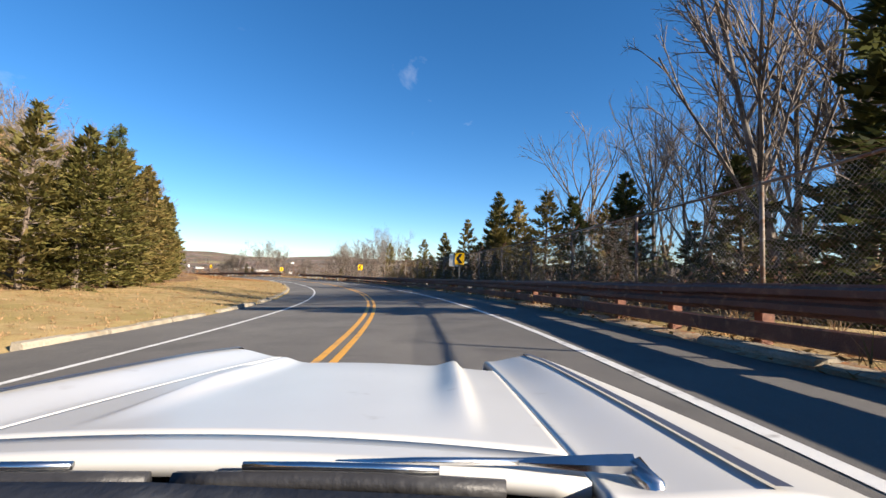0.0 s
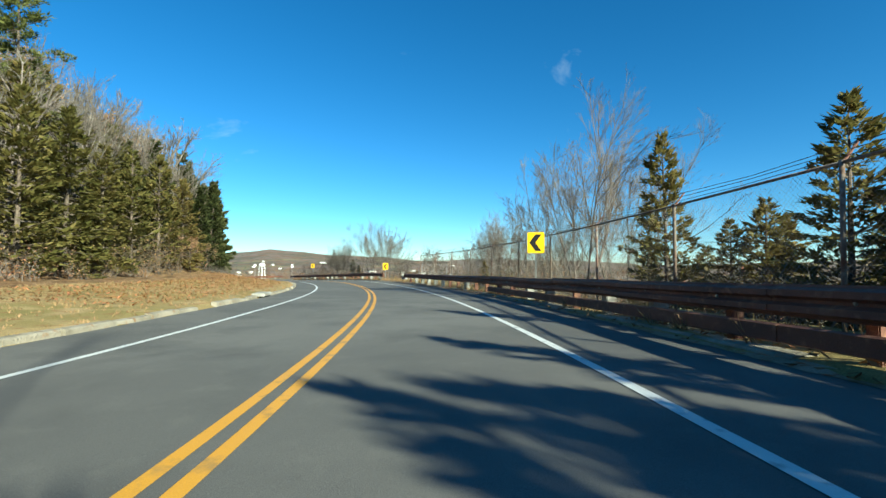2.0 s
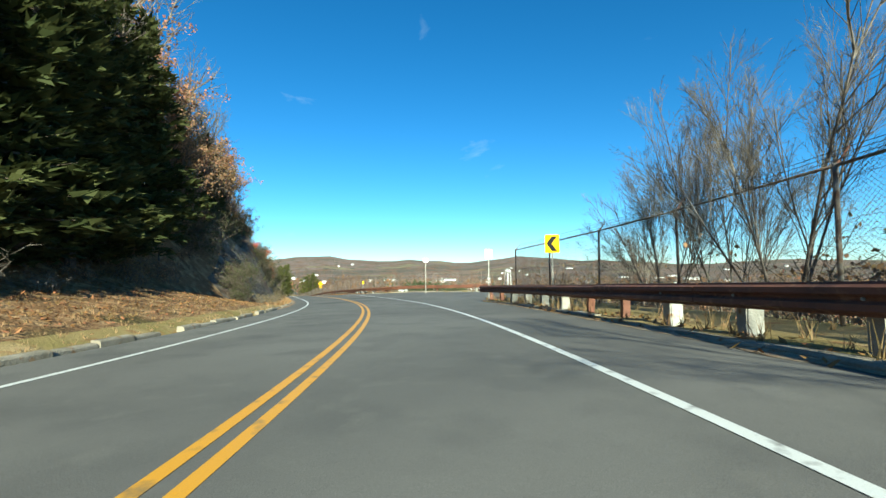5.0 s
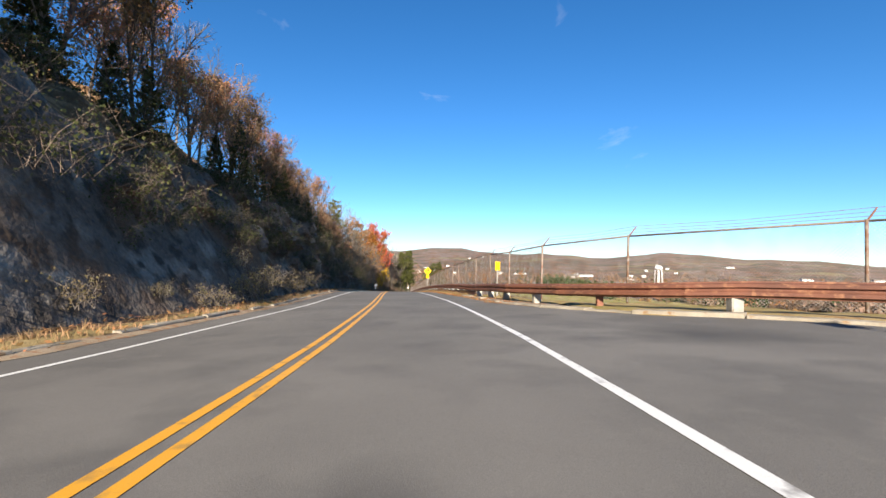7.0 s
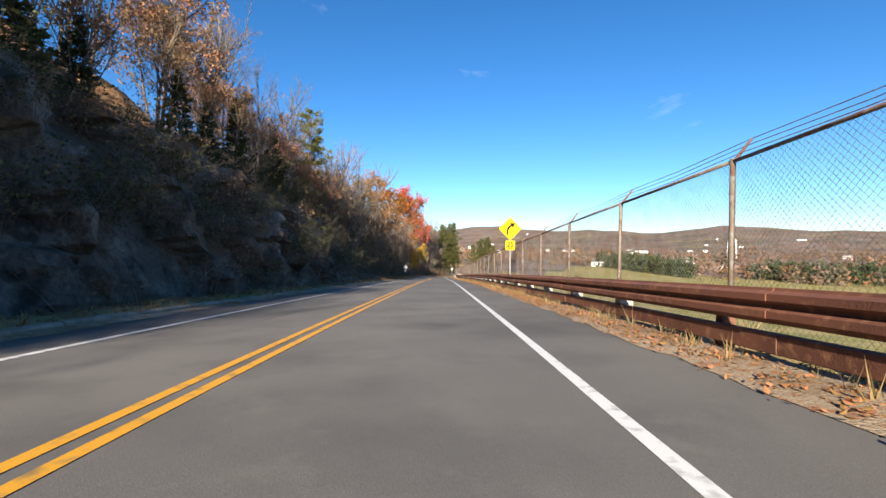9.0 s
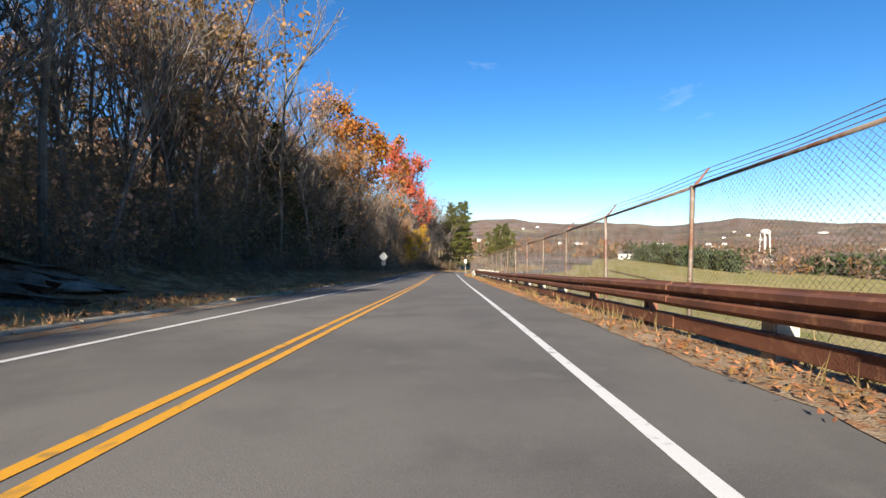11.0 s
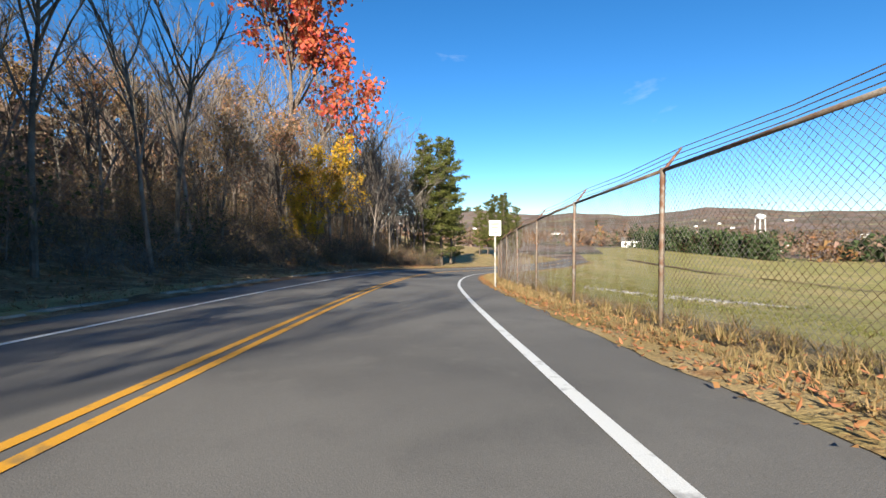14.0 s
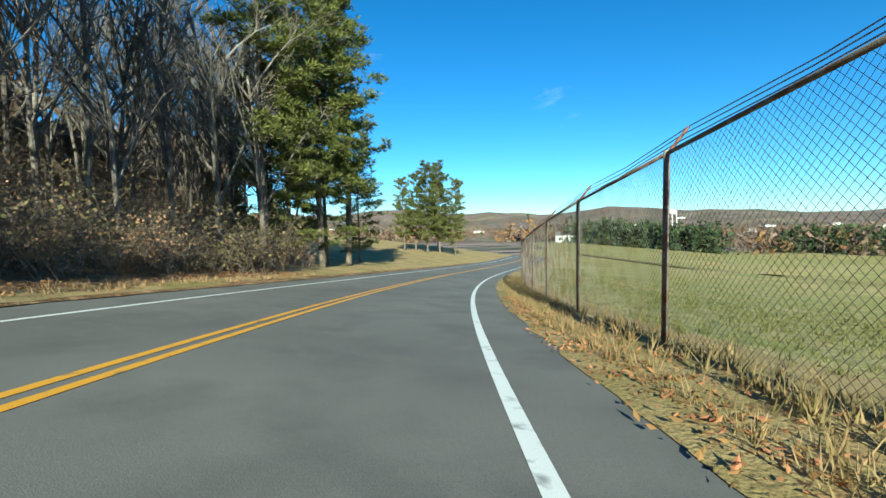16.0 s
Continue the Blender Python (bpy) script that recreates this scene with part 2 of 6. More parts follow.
def edge_right(s):
    return lerp(s, (-50, 4.05), (60, 3.85), (90, 3.4), (100, 3.75), (125, 4.35), (138, 4.9), (146, 13.5), (161, 13.5), (163, 9.9), (166, 7.4), (168, 5.4), (171.5, 3.9), (175, 3.1), (187, 2.9), (290, 2.9), (315, 2.4), (350, 1.6), (400, 1.4))


def fence_at(s):
    return lerp(s, (-50, 6.2), (92, 6.1), (92.4, 9.6), (103.5, 9.6), (105, 8.8), (107, 6.9), (112, 6.5), (124, 6.9), (138, 6.8), (146, 17), (160.5, 17), (164.4, 14.2), (167.8, 10.2), (170.0, 8.1), (172.4, 5.7), (175.2, 4.4), (179.3, 4.6), (190, 4.2), (290, 4.1), (322, 3.05), (360, 2.7), (400, 2.6))


# ---- ground heights beside the road ----
def ground_z(s, lat):
    s, lat = np.asarray(s, float), np.asarray(lat, float)
    l_out = np.maximum(edge_left(s) - 0.3 - lat, 0)
    verge = lerp(s, (-50, 9.0), (30, 9.0), (44, 11.5), (60, 12.6), (84, 12.2), (98, 10.5), (110, 7.0), (122, 5.6), (140, 5.0), (152, 2.4), (165, 1.2), (240, 1.4), (260, 2.8), (290, 2.7), (366, 3.0), (384, 20), (470, 60))
    cliff = lerp(s, (138, 0), (152, 1), (232, 1), (256, 0))
    d = np.maximum(l_out - verge, 0)
    soft = np.where(d < 10, 0.42 * d, 4.2 + 0.3 * (d - 10))
    soft = np.where(s > 256, np.minimum(soft * 0.7, 2.5 + 0.05 * d), soft)
    rough = 0.6 * np.sin(s * 0.37 + lat) + 0.5 * np.sin(s * 0.83) + 0.4 * np.sin(s * 0.19 + 1.0)
    hard = np.where(d < 3.0, d / 3.0 * (5.4 + rough), 5.4 + rough + 0.6 * (d - 3.0))
    z = np.minimum(l_out, verge) * lerp(s, (-50, 0.08), (30, 0.07), (50, 0.045), (90, 0.06), (102, 0.12), (114, 0.2), (140, 0.24), (152, 0.12)) * (1 - 0.5 * cliff) + cliff * hard + (1 - cliff) * soft
    z = np.where(z > 26, 26 + (z - 26) * 0.2, z)
    r_out = np.maximum(lat - fence_at(s) - 0.6, 0)
    fall = lerp(s, (-50, 0.28), (120, 0.3), (180, 0.4), (260, 0.22), (330, 0.12), (470, 0.1))
    drop = np.where(r_out < 14, fall * r_out, fall * 14 + 0.075 * (r_out - 14))
    kerb_step = np.where(lat > edge_right(s) + np.where(s > 170, 0.75, 0.1), 0.08, 0.0) + np.where(lat < edge_left(s) - 0.1, 0.1, 0.0)
    inside = (lat > edge_left(s) - 0.02) & (lat < edge_right(s) + np.where(s > 170, 0.75, 0.02))
    return z - drop + kerb_step - np.where(inside, 0.12, 0.0)


def on_ground(s, lat, sink=0.0):
    return place(s, lat, float(ground_z(s, lat)) - sink)


# ---- mesh helpers ----
def mesh_of(name, verts, faces, material, smooth=False):
    me = bpy.data.meshes.new(name)
    me.from_pydata([tuple(map(float, v)) for v in verts], [], faces)
    for m in (material if isinstance(material, (list, tuple)) else [material]):
        me.materials.append(m)
    if smooth:
        me.polygons.foreach_set("use_smooth", [True] * len(me.polygons))
    me.update()
    return me


def put(name, me, parent=None, m=None, label="", category="", group="", kind=""):
    ob = new(name, me)
    if parent is not None:
        ob.parent = parent
    if m is not None:
        ob.matrix_basis = m
    return tagged(ob, label, category, group, kind)


def part(name, bm, material, parent, label=""):
    me = bpy.data.meshes.new(name)
    bm.to_mesh(me)
    bm.free()
    me.materials.append(material)
    return put(name, me, parent, label=label)


def ribbon(s0, s1, left, right, z, step=1.0):
    """Vertices and faces of a strip along the road between two lateral lines."""
    s = np.arange(s0, s1 + 1e-6, step)
    a, b = place(s, left(s), z), place(s, right(s), z)
    v = np.concatenate([a, b])
    n = len(s)
    return v, [(i, n + i, n + i + 1, i + 1) for i in range(n - 1)]


def sweep(s, lat, base, profile, closed=False):
    """Profile points (outward, up) swept along stations s at lateral lat above base."""
    h = np.radians(np.interp(s, SS, LH))
    p = place(s, lat, base)
    # the direction along the swept line, in plan
    t = np.gradient(p[:, :2], axis=0)
    t /= np.linalg.norm(t, axis=1)[:, None]
    out = np.stack([t[:, 1], -t[:, 0]], -1)
    k = len(profile)
    v = []
    for i in range(len(s)):
        for o, u in profile:
            v.append((p[i, 0] + out[i, 0] * o, p[i, 1] + out[i, 1] * o, p[i, 2] + u))
    f = []
    for i in range(len(s) - 1):
        for j in range(k if closed else k - 1):
            a, b = i * k + j, i * k + (j + 1) % k
            f.append((a, b, b + k, a + k))
    if closed:
        f += [tuple(range(k - 1, -1, -1)), tuple((len(s) - 1) * k + j for j in range(k))]
    return v, f


def tube(points, radius, sides=6, taper=None):
    """Vertices and faces of a tube through points."""
    pts = [Vector(p) for p in points]
    v, f = [], []
    for i, p in enumerate(pts):
        d = (pts[min(i + 1, len(pts) - 1)] - pts[max(i - 1, 0)]).normalized()
        a = d.orthogonal().normalized()
        b = d.cross(a)
        r = radius if taper is None else radius + (taper - radius) * i / (len(pts) - 1)
        for j in range(sides):
            w = 2 * math.pi * j / sides
            v.append(p + a * (r * math.cos(w)) + b * (r * math.sin(w)))
    for i in range(len(pts) - 1):
        for j in range(sides):
            k = (j + 1) % sides
            f.append((i * sides + j, i * sides + k, (i + 1) * sides + k, (i + 1) * sides + j))
    f += [tuple(range(sides - 1, -1, -1)), tuple((len(pts) - 1) * sides + j for j in range(sides))]
    return v, f


def merge(*pieces):
    v, f = [], []
    for pv, pf in pieces:
        n = len(v)
        v.extend(pv)
        f.extend(tuple(i + n for i in q) for q in pf)
    return v, f


def box(x0, x1, y0, y1, z0, z1, bevel=0.0):
    bm = bmesh.new()
    bmesh.ops.create_cube(bm, size=1)
    bmesh.ops.transform(bm, matrix=Matrix.Translation(((x0 + x1) / 2, (y0 + y1) / 2, (z0 + z1) / 2)) @ Matrix.Diagonal((x1 - x0, y1 - y0, z1 - z0, 1)), verts=bm.verts)
    if bevel:
        bmesh.ops.bevel(bm, geom=bm.edges[:], offset=bevel, segments=2, affect="EDGES")
    return bm


def thing(name, m, label, category, group="", kind=""):
    ob = put(name, None, None, m, label, category, group, kind)
    return ob


# ---- ground: one sheet from the verge to the far hills ----
def far_z(x, y):
    """Level of the valley and the hills round it."""
    d = np.hypot(x + 150, y - 130)
    ang = np.degrees(np.arctan2(-(x + 150), y - 130))
    valley = -34 - 10 * np.sin(x * 0.0021 + 1) * np.cos(y * 0.0017)
    lump = np.sin(ang * 0.21 + 0.5) * 0.35 + np.sin(ang * 0.47 + 2.0) * 0.25 + np.sin(ang * 0.09) * 0.3 + 0.1 * np.sin(ang * 1.3)
    rise = np.clip((d - 1300) / 2300, 0, 1) ** 1.6
    return valley + rise * (150 + 55 * lump) * np.interp(ang, [-180, -60, 22, 42, 180], [0.8, 0.5, 0.5, 1.0, 0.8])


def country_z(x, y):
    """Level of the open country, its distance from the road and the side."""
    x, y = np.asarray(x, float), np.asarray(y, float)
    road_xy = np.stack([LX, LY], -1)[::10]
    d = np.sqrt(((x[..., None] - road_xy[:, 0]) ** 2 + (y[..., None] - road_xy[:, 1]) ** 2))
    near, who = d.min(-1), d.argmin(-1)
    sw = SS[::10][who]
    h = np.radians(np.interp(sw, SS, LH))
    side = (x - road_xy[who, 0]) * np.cos(h) + (y - road_xy[who, 1]) * np.sin(h)
    lat = np.where(side > 0, near, -near)
    edge = np.interp(sw, SS, LZ) + ground_z(sw, np.clip(lat, -90, 120))
    edge = np.where(sw > 462, LZ[-1] - 1.0 - 0.07 * np.clip(side, 0, 100), edge)
    t = np.clip((near - 95) / 420, 0, 1)
    t = t * t * (3 - 2 * t)
    return edge * (1 - t) + far_z(x, y) * t, near, lat, sw


def build_ground():
    s = np.arange(-50, 470.1, 1.0)
    lats = np.concatenate([-np.geomspace(90, 15, 22), np.arange(-14, -4.9, 0.5), np.arange(-4, 2.1, 2.0), np.arange(2.5, 18.1, 0.5), np.geomspace(19, 120, 24)])
    sg, lg = np.meshgrid(s, lats, indexing="ij")
    p = place(sg, lg, ground_z(sg, lg))
    n, k = len(s), len(lats)
    v = p.reshape(-1, 3)
    rng = np.random.default_rng(4)
    v[:, 2] += (rng.random(len(v)) - 0.5) * 0.06
    f = [(i * k + j, (i + 1) * k + j, (i + 1) * k + j + 1, i * k + j + 1) for i in range(n - 1) for j in range(k - 1)]
    # the wide country: a polar sheet, kept below the near strip
    rad = np.concatenate([np.linspace(0, 330, 45), np.geomspace(345, 4600, 60)])
    ang = np.linspace(0, 2 * math.pi, 181)[:-1]
    rg, ag = np.meshgrid(rad, ang, indexing="ij")
    x, y = -150 + rg * np.cos(ag), 130 + rg * np.sin(ag)
    z, near, lat, sw = country_z(x, y)
    near = np.where((sw > -45) & (sw < 464), near, 999)
    z = z - np.clip((125 - near) / 20, 0, 1) * 4.0 * (lat > 0) - np.clip((95 - near) / 15, 0, 1) * 6.0 * (lat <= 0)
    base = len(v)
    v2 = np.stack([x, y, z], -1).reshape(-1, 3)
    m = len(ang)
    f2 = [(base + i * m + j, base + (i + 1) * m + j, base + (i + 1) * m + (j + 1) % m, base + i * m + (j + 1) % m) for i in range(len(rad) - 1) for j in range(m)]
    me = mesh_of("ground", np.concatenate([v, v2]), f + f2, [GROUND, FIELD, WOODLAND, LEAFY, ROCK], True)
    idx = []
    for i in range(n - 1):
        for j in range(k - 1):
            ls, ss_ = lats[j] + 0.25, s[i]
            q = 0
            if ls > fence_at(ss_) + 1.5 and ss_ > 150:
                q = 1
            elif ls < edge_left(ss_) - lerp(ss_, (-50, 9.5), (30, 8), (44, 9), (60, 9.5), (84, 8), (92, 5.5), (99, 2.4), (106, 1.3), (150, 0.9), (290, 0.9), (372, 1.0), (382, 12), (470, 70)):
                dd = edge_left(ss_) - ls
                q = 4 if 146 < ss_ < 250 and 1.6 < dd < 5.2 else 3
            idx.append(q)
    for i in range(len(rad) - 1):
        for j in range(m):
            idx.append(1 if 0 < lat[i, j] < 330 and rad[i] < 420 else 2)
    me.polygons.foreach_set("material_index", idx)
    return put("ground", me, label="dry grass verge, leafy bank and green valley fields", category="ground", kind="structure")


FIELD = mat("pasture_grass", (0.235, 0.205, 0.068), 0.95, spots=(((0.31, 0.245, 0.105), 0.045, 0.5, 0.07, 7), ((0.2, 0.195, 0.06), 0.16, 0.55, 0.06, 7), ((0.33, 0.26, 0.13), 0.5, 0.62, 0.08, 6), ((0.15, 0.14, 0.045), 2.5, 0.6, 0.1, 5)), bump=0.6, bump_scale=7.0, vary=0.4)
WOODLAND = mat("autumn_woodland", (0.2, 0.148, 0.126), 0.95, spots=(((0.126, 0.107, 0.0814), 0.004, 0.5, 0.06, 8), ((0.185, 0.111, 0.074), 0.012, 0.56, 0.05, 8), ((0.222, 0.192, 0.111), 0.0035, 0.62, 0.02, 6), ((0.0888, 0.0888, 0.0592), 0.02, 0.6, 0.04, 8)), bump=1.0, bump_scale=0.06, vary=0.25)
LEAFY = mat("leaf_littered_bank", (0.21, 0.115, 0.056), 0.95, spots=(((0.119, 0.07, 0.035), 0.6, 0.53, 0.1, 7), ((0.301, 0.196, 0.105), 1.7, 0.56, 0.08, 7), ((0.091, 0.07, 0.028), 0.35, 0.64, 0.05, 6)), bump=1.0, bump_scale=7.0, vary=0.35)
build_ground()


def build_road():
    # asphalt with a slight crown, in cross strips
    s = np.arange(-50, 470.1, 1.0)
    v, f = [], []
    cols = 9
    for i, si in enumerate(s):
        a, b = float(edge_left(si)), float(edge_right(si))
        for j in range(cols):
            u = j / (cols - 1)
            lat = a + (b - a) * u
            crown = 0.0
            v.append(place(si, lat, crown))
    for i in range(len(s) - 1):
        for j in range(cols - 1):
            f.append((i * cols + j, i * cols + j + 1, (i + 1) * cols + j + 1, (i + 1) * cols + j))
    road = put("road", mesh_of("road", v, f, ASPHALT, True), label="worn grey asphalt road curving along the hillside", category="road", kind="structure")
    for name, line, off, mt, half in (("white_line", white_right, 0, WHITE_LINE, 0.06), ("white_line", white_left, 0, WHITE_LINE, 0.06), ("yellow_line", yellow_at, -0.115, YELLOW_LINE, 0.055), ("yellow_line", yellow_at, 0.115, YELLOW_LINE, 0.055)):
        v, f = ribbon(-50, 470, lambda q: line(q) + off - half, lambda q: line(q) + off + half, 0.006, 0.5)
        put(name, mesh_of(name, v, f, mt), road, label="painted " + name.replace("_", " "))
    return road


build_road()


def build_kerb(name, line, spans, side, stone, label, high=0.11, wide=0.2):
    """A row of kerb stones of their own along one edge."""
    rnd = random.Random(5)
    owner = thing(name, None, label, "kerb", kind="structure")
    made = 0
    joined = []
    for s0, s1 in spans:
        s = s0
        while s < s1:
            ln = stone * rnd.uniform(0.8, 1.15)
            q = np.array([s + 0.02, s + ln * 0.5, s + ln - 0.02])
            o, up = rnd.uniform(-0.03, 0.03), high + rnd.uniform(-0.035, 0.03)
            prof = [(0, -0.15), (0.02 * side, up - 0.03), (0.05 * side, up), (wide * side, up + 0.01), ((wide + 0.02) * side, -0.15)]
            piece = sweep(q, line(q) + o, 0.0, prof if side > 0 else prof[::-1], True)
            if rnd.random() < 0.9:
                if made < 290:
                    put("kerb_stone", mesh_of("kerb_stone", *piece, KERB), owner)
                    made += 1
                else:
                    joined.append(piece)
            s += ln
    if joined:
        put("kerb_stones", mesh_of("kerb_stones", *merge(*joined), KERB), owner, kind="stuff")


build_kerb("kerb_west", edge_left, ((-20, 275), (285, 345)), -1, 1.3, "low weathered kerb stones along the verge")
build_kerb("kerb_east", edge_right, ((-20, 86), (98, 138), (150, 184)), 1, 1.8, "broken concrete kerb below the guardrail", 0.07, 0.34)


# ---- guardrails ----
W_BEAM = [(0.0, 0.0), (-0.01, 0.03), (-0.085, 0.06), (-0.085, 0.13), (-0.02, 0.165), (-0.02, 0.2), (-0.085, 0.235), (-0.085, 0.305), (-0.01, 0.335), (0.0, 0.365),
          (0.012, 0.365), (0.004, 0.33), (-0.072, 0.3), (-0.072, 0.24), (-0.006, 0.205), (-0.006, 0.16), (-0.072, 0.125), (-0.072, 0.065), (0.004, 0.035), (0.012, 0.0)]


def build_rail(s0, s1, lat, foot, rub, label, post_step=1.9, steels=0.45, sag=None):
    """W-beam rails with overlapping panels, block posts and a lower rub rail."""
    owner = thing("guardrail", None, label, "guardrail", "guardrails along the road")
    rnd = random.Random(int(s0))
    top = 0.72
    a = s0
    while a < s1 - 0.5:
        b = min(a + 3.81, s1)
        q = np.linspace(a, b + 0.15 * (b < s1), 6)
        low = sag(q) if sag else 0.0
        off = 0.012 * (int((a - s0) / 3.81) % 2)
        put("beam", mesh_of("beam", *sweep(q, lat(q) - 0.1 + off, foot + top - 0.365 - low + rnd.uniform(-0.012, 0.012), W_BEAM, True), RUST), owner)
        if rub[0] <= a < rub[1]:
            put("rub_rail", mesh_of("rub_rail", *sweep(q, lat(q) - 0.02 + off, foot + 0.02, [(0, 0), (-0.05, 0.02), (-0.05, 0.21), (0, 0.23)], True), RUST), owner)
        a = b
    s = s0 + 1.1
    i = 0
    while s < s1:
        m = spot(s, float(lat(s)) + 0.12, 0)
        steel = rnd.random() < steels
        dip = float(sag(s)) if sag else 0.0
        if steel:
            post = box(-0.08, 0.1, -0.07, 0.07, -0.45, foot + top - 0.06 - dip, 0.012)
        else:
            post = box(-0.13, 0.13, -0.12, 0.12, -0.45, foot + top - 0.04 - dip + (rnd.uniform(0.08, 0.2) if s > 274 else rnd.uniform(-0.06, 0.1 if 66 < s < 90 else 0.02)), 0.02)
        p = part("post", post, RUST if steel else CONCRETE, owner)
        p.matrix_basis = m @ pose(0, 0, 0, rnd.uniform(-2, 2), rnd.uniform(-2, 2), rnd.uniform(-4, 4))
        bolt = bmesh.new()
        bmesh.ops.create_cone(bolt, cap_ends=True, segments=8, radius1=0.028, radius2=0.015, depth=0.02)
        b = part("bolt", bolt, GALV, p)
        b.matrix_basis = pose(-0.245, 0, foot + top - 0.18 - dip, 0, -90, 0)
        s += post_step
        i += 1
    return owner


def rail_line(s):
    return lerp(s, (-50, 4.35), (30, 4.2), (60, 4.12), (88.7, 3.65), (98, 4.05), (112, 4.4), (126, 4.75), (139, 5.2))


def rail_line_far(s):
    return lerp(s, (160, 14.6), (163, 10.6), (166, 8.0), (168, 6.0), (171.5, 4.5), (175, 3.7), (180, 3.6), (188, 3.45), (290, 3.35), (300, 3.3))


build_rail(-24, 88.6, rail_line, 0.13, (-50, 66), "dark rusted steel W-beam guardrail on concrete posts beside the bend")
build_rail(98.5, 139, rail_line, 0.13, (0, 0), "dark rusted W-beam guardrail with mixed concrete and steel posts")
build_rail(160, 299, rail_line_far, 0.1, (180, 282), "long rusted red-brown W-beam guardrail above the valley", 3.05, 0.2, lambda q: lerp(q, (160, 0.0), (172, 0.09), (184, 0.1), (193, 0.0)))


def end_block(s, lat, label, turn=0.0):
    t = thing("rail_anchor", spot(s, lat, 0.0, turn), label, "rail anchor", "guardrail end anchors")
    bm = bmesh.new()
    prof = [(-0.25, 0.75), (0.22, 0.78), (0.28, 0.2), (0.2, -0.3), (-0.28, -0.3), (-0.3, 0.5)]
    ring = []
    for y in (-0.32, 0.3):
        ring.append([bm.verts.new((x, y, z)) for x, z in prof])
    for i in range(6):
        bm.faces.new((ring[0][i], ring[0][(i + 1) % 6], ring[1][(i + 1) % 6], ring[1][i]))
    bm.faces.new(ring[0][::-1]), bm.faces.new(ring[1])
    bmesh.ops.bevel(bm, geom=bm.edges[:], offset=0.03, segments=2, affect="EDGES")
    part("block", bm, CONCRETE, t)
    for z in (0.28, 0.66):
        part("clamp_bar", box(-0.34, -0.27, -0.95, -0.3, z, z + 0.06, 0.008), CONCRETE, t, "grey painted steel clamp bar")
    part("clamp_plate", box(-0.36, -0.28, -1.0, -0.92, 0.26, 0.74, 0.008), CONCRETE, t)
    return t


end_block(300.2, 3.25, "broken concrete anchor block with steel clamp at the guardrail end")


def end_plate(s, lat):
    t = thing("rail_terminal", spot(s, lat, 0.0), "grey square steel plate closing the guardrail end", "rail terminal")
    part("plate", box(-0.27, 0.27, 0.0, 0.05, 0.3, 0.82, 0.01), GALV, t)
    part("bracket", box(-0.05, 0.12, -0.5, 0.0, 0.42, 0.7, 0.01), GALV, t)
    return t


end_plate(88.7, 3.6)


def rounded_end(s, lat):
    """The flared, rounded sheet that ends a guardrail."""
    t = thing("rail_terminal", spot(s, lat, 0.0), "rusted rounded steel nose at the guardrail end", "rail terminal")
    v, n = [], 12
    for z in (0.42, 0.5, 0.74, 0.82):
        for k in range(n):
            a = math.pi * k / (n - 1)
            r = 0.17 if 0.45 < z < 0.8 else 0.155
            v.append((r * math.cos(a), -0.55 * math.sin(a) ** 0.8 if 0 < k < n - 1 else 0.35, z))
    f = [(j * n + k, j * n + k + 1, (j + 1) * n + k + 1, (j + 1) * n + k) for j in range(3) for k in range(n - 1)]
    put("nose", mesh_of("nose", v, f, RUST, True), t)
    part("post", box(-0.09, 0.09, 0.25, 0.45, -0.4, 0.78, 0.015), CONCRETE, t, "pale concrete end post")


rounded_end(98.3, 4.0)


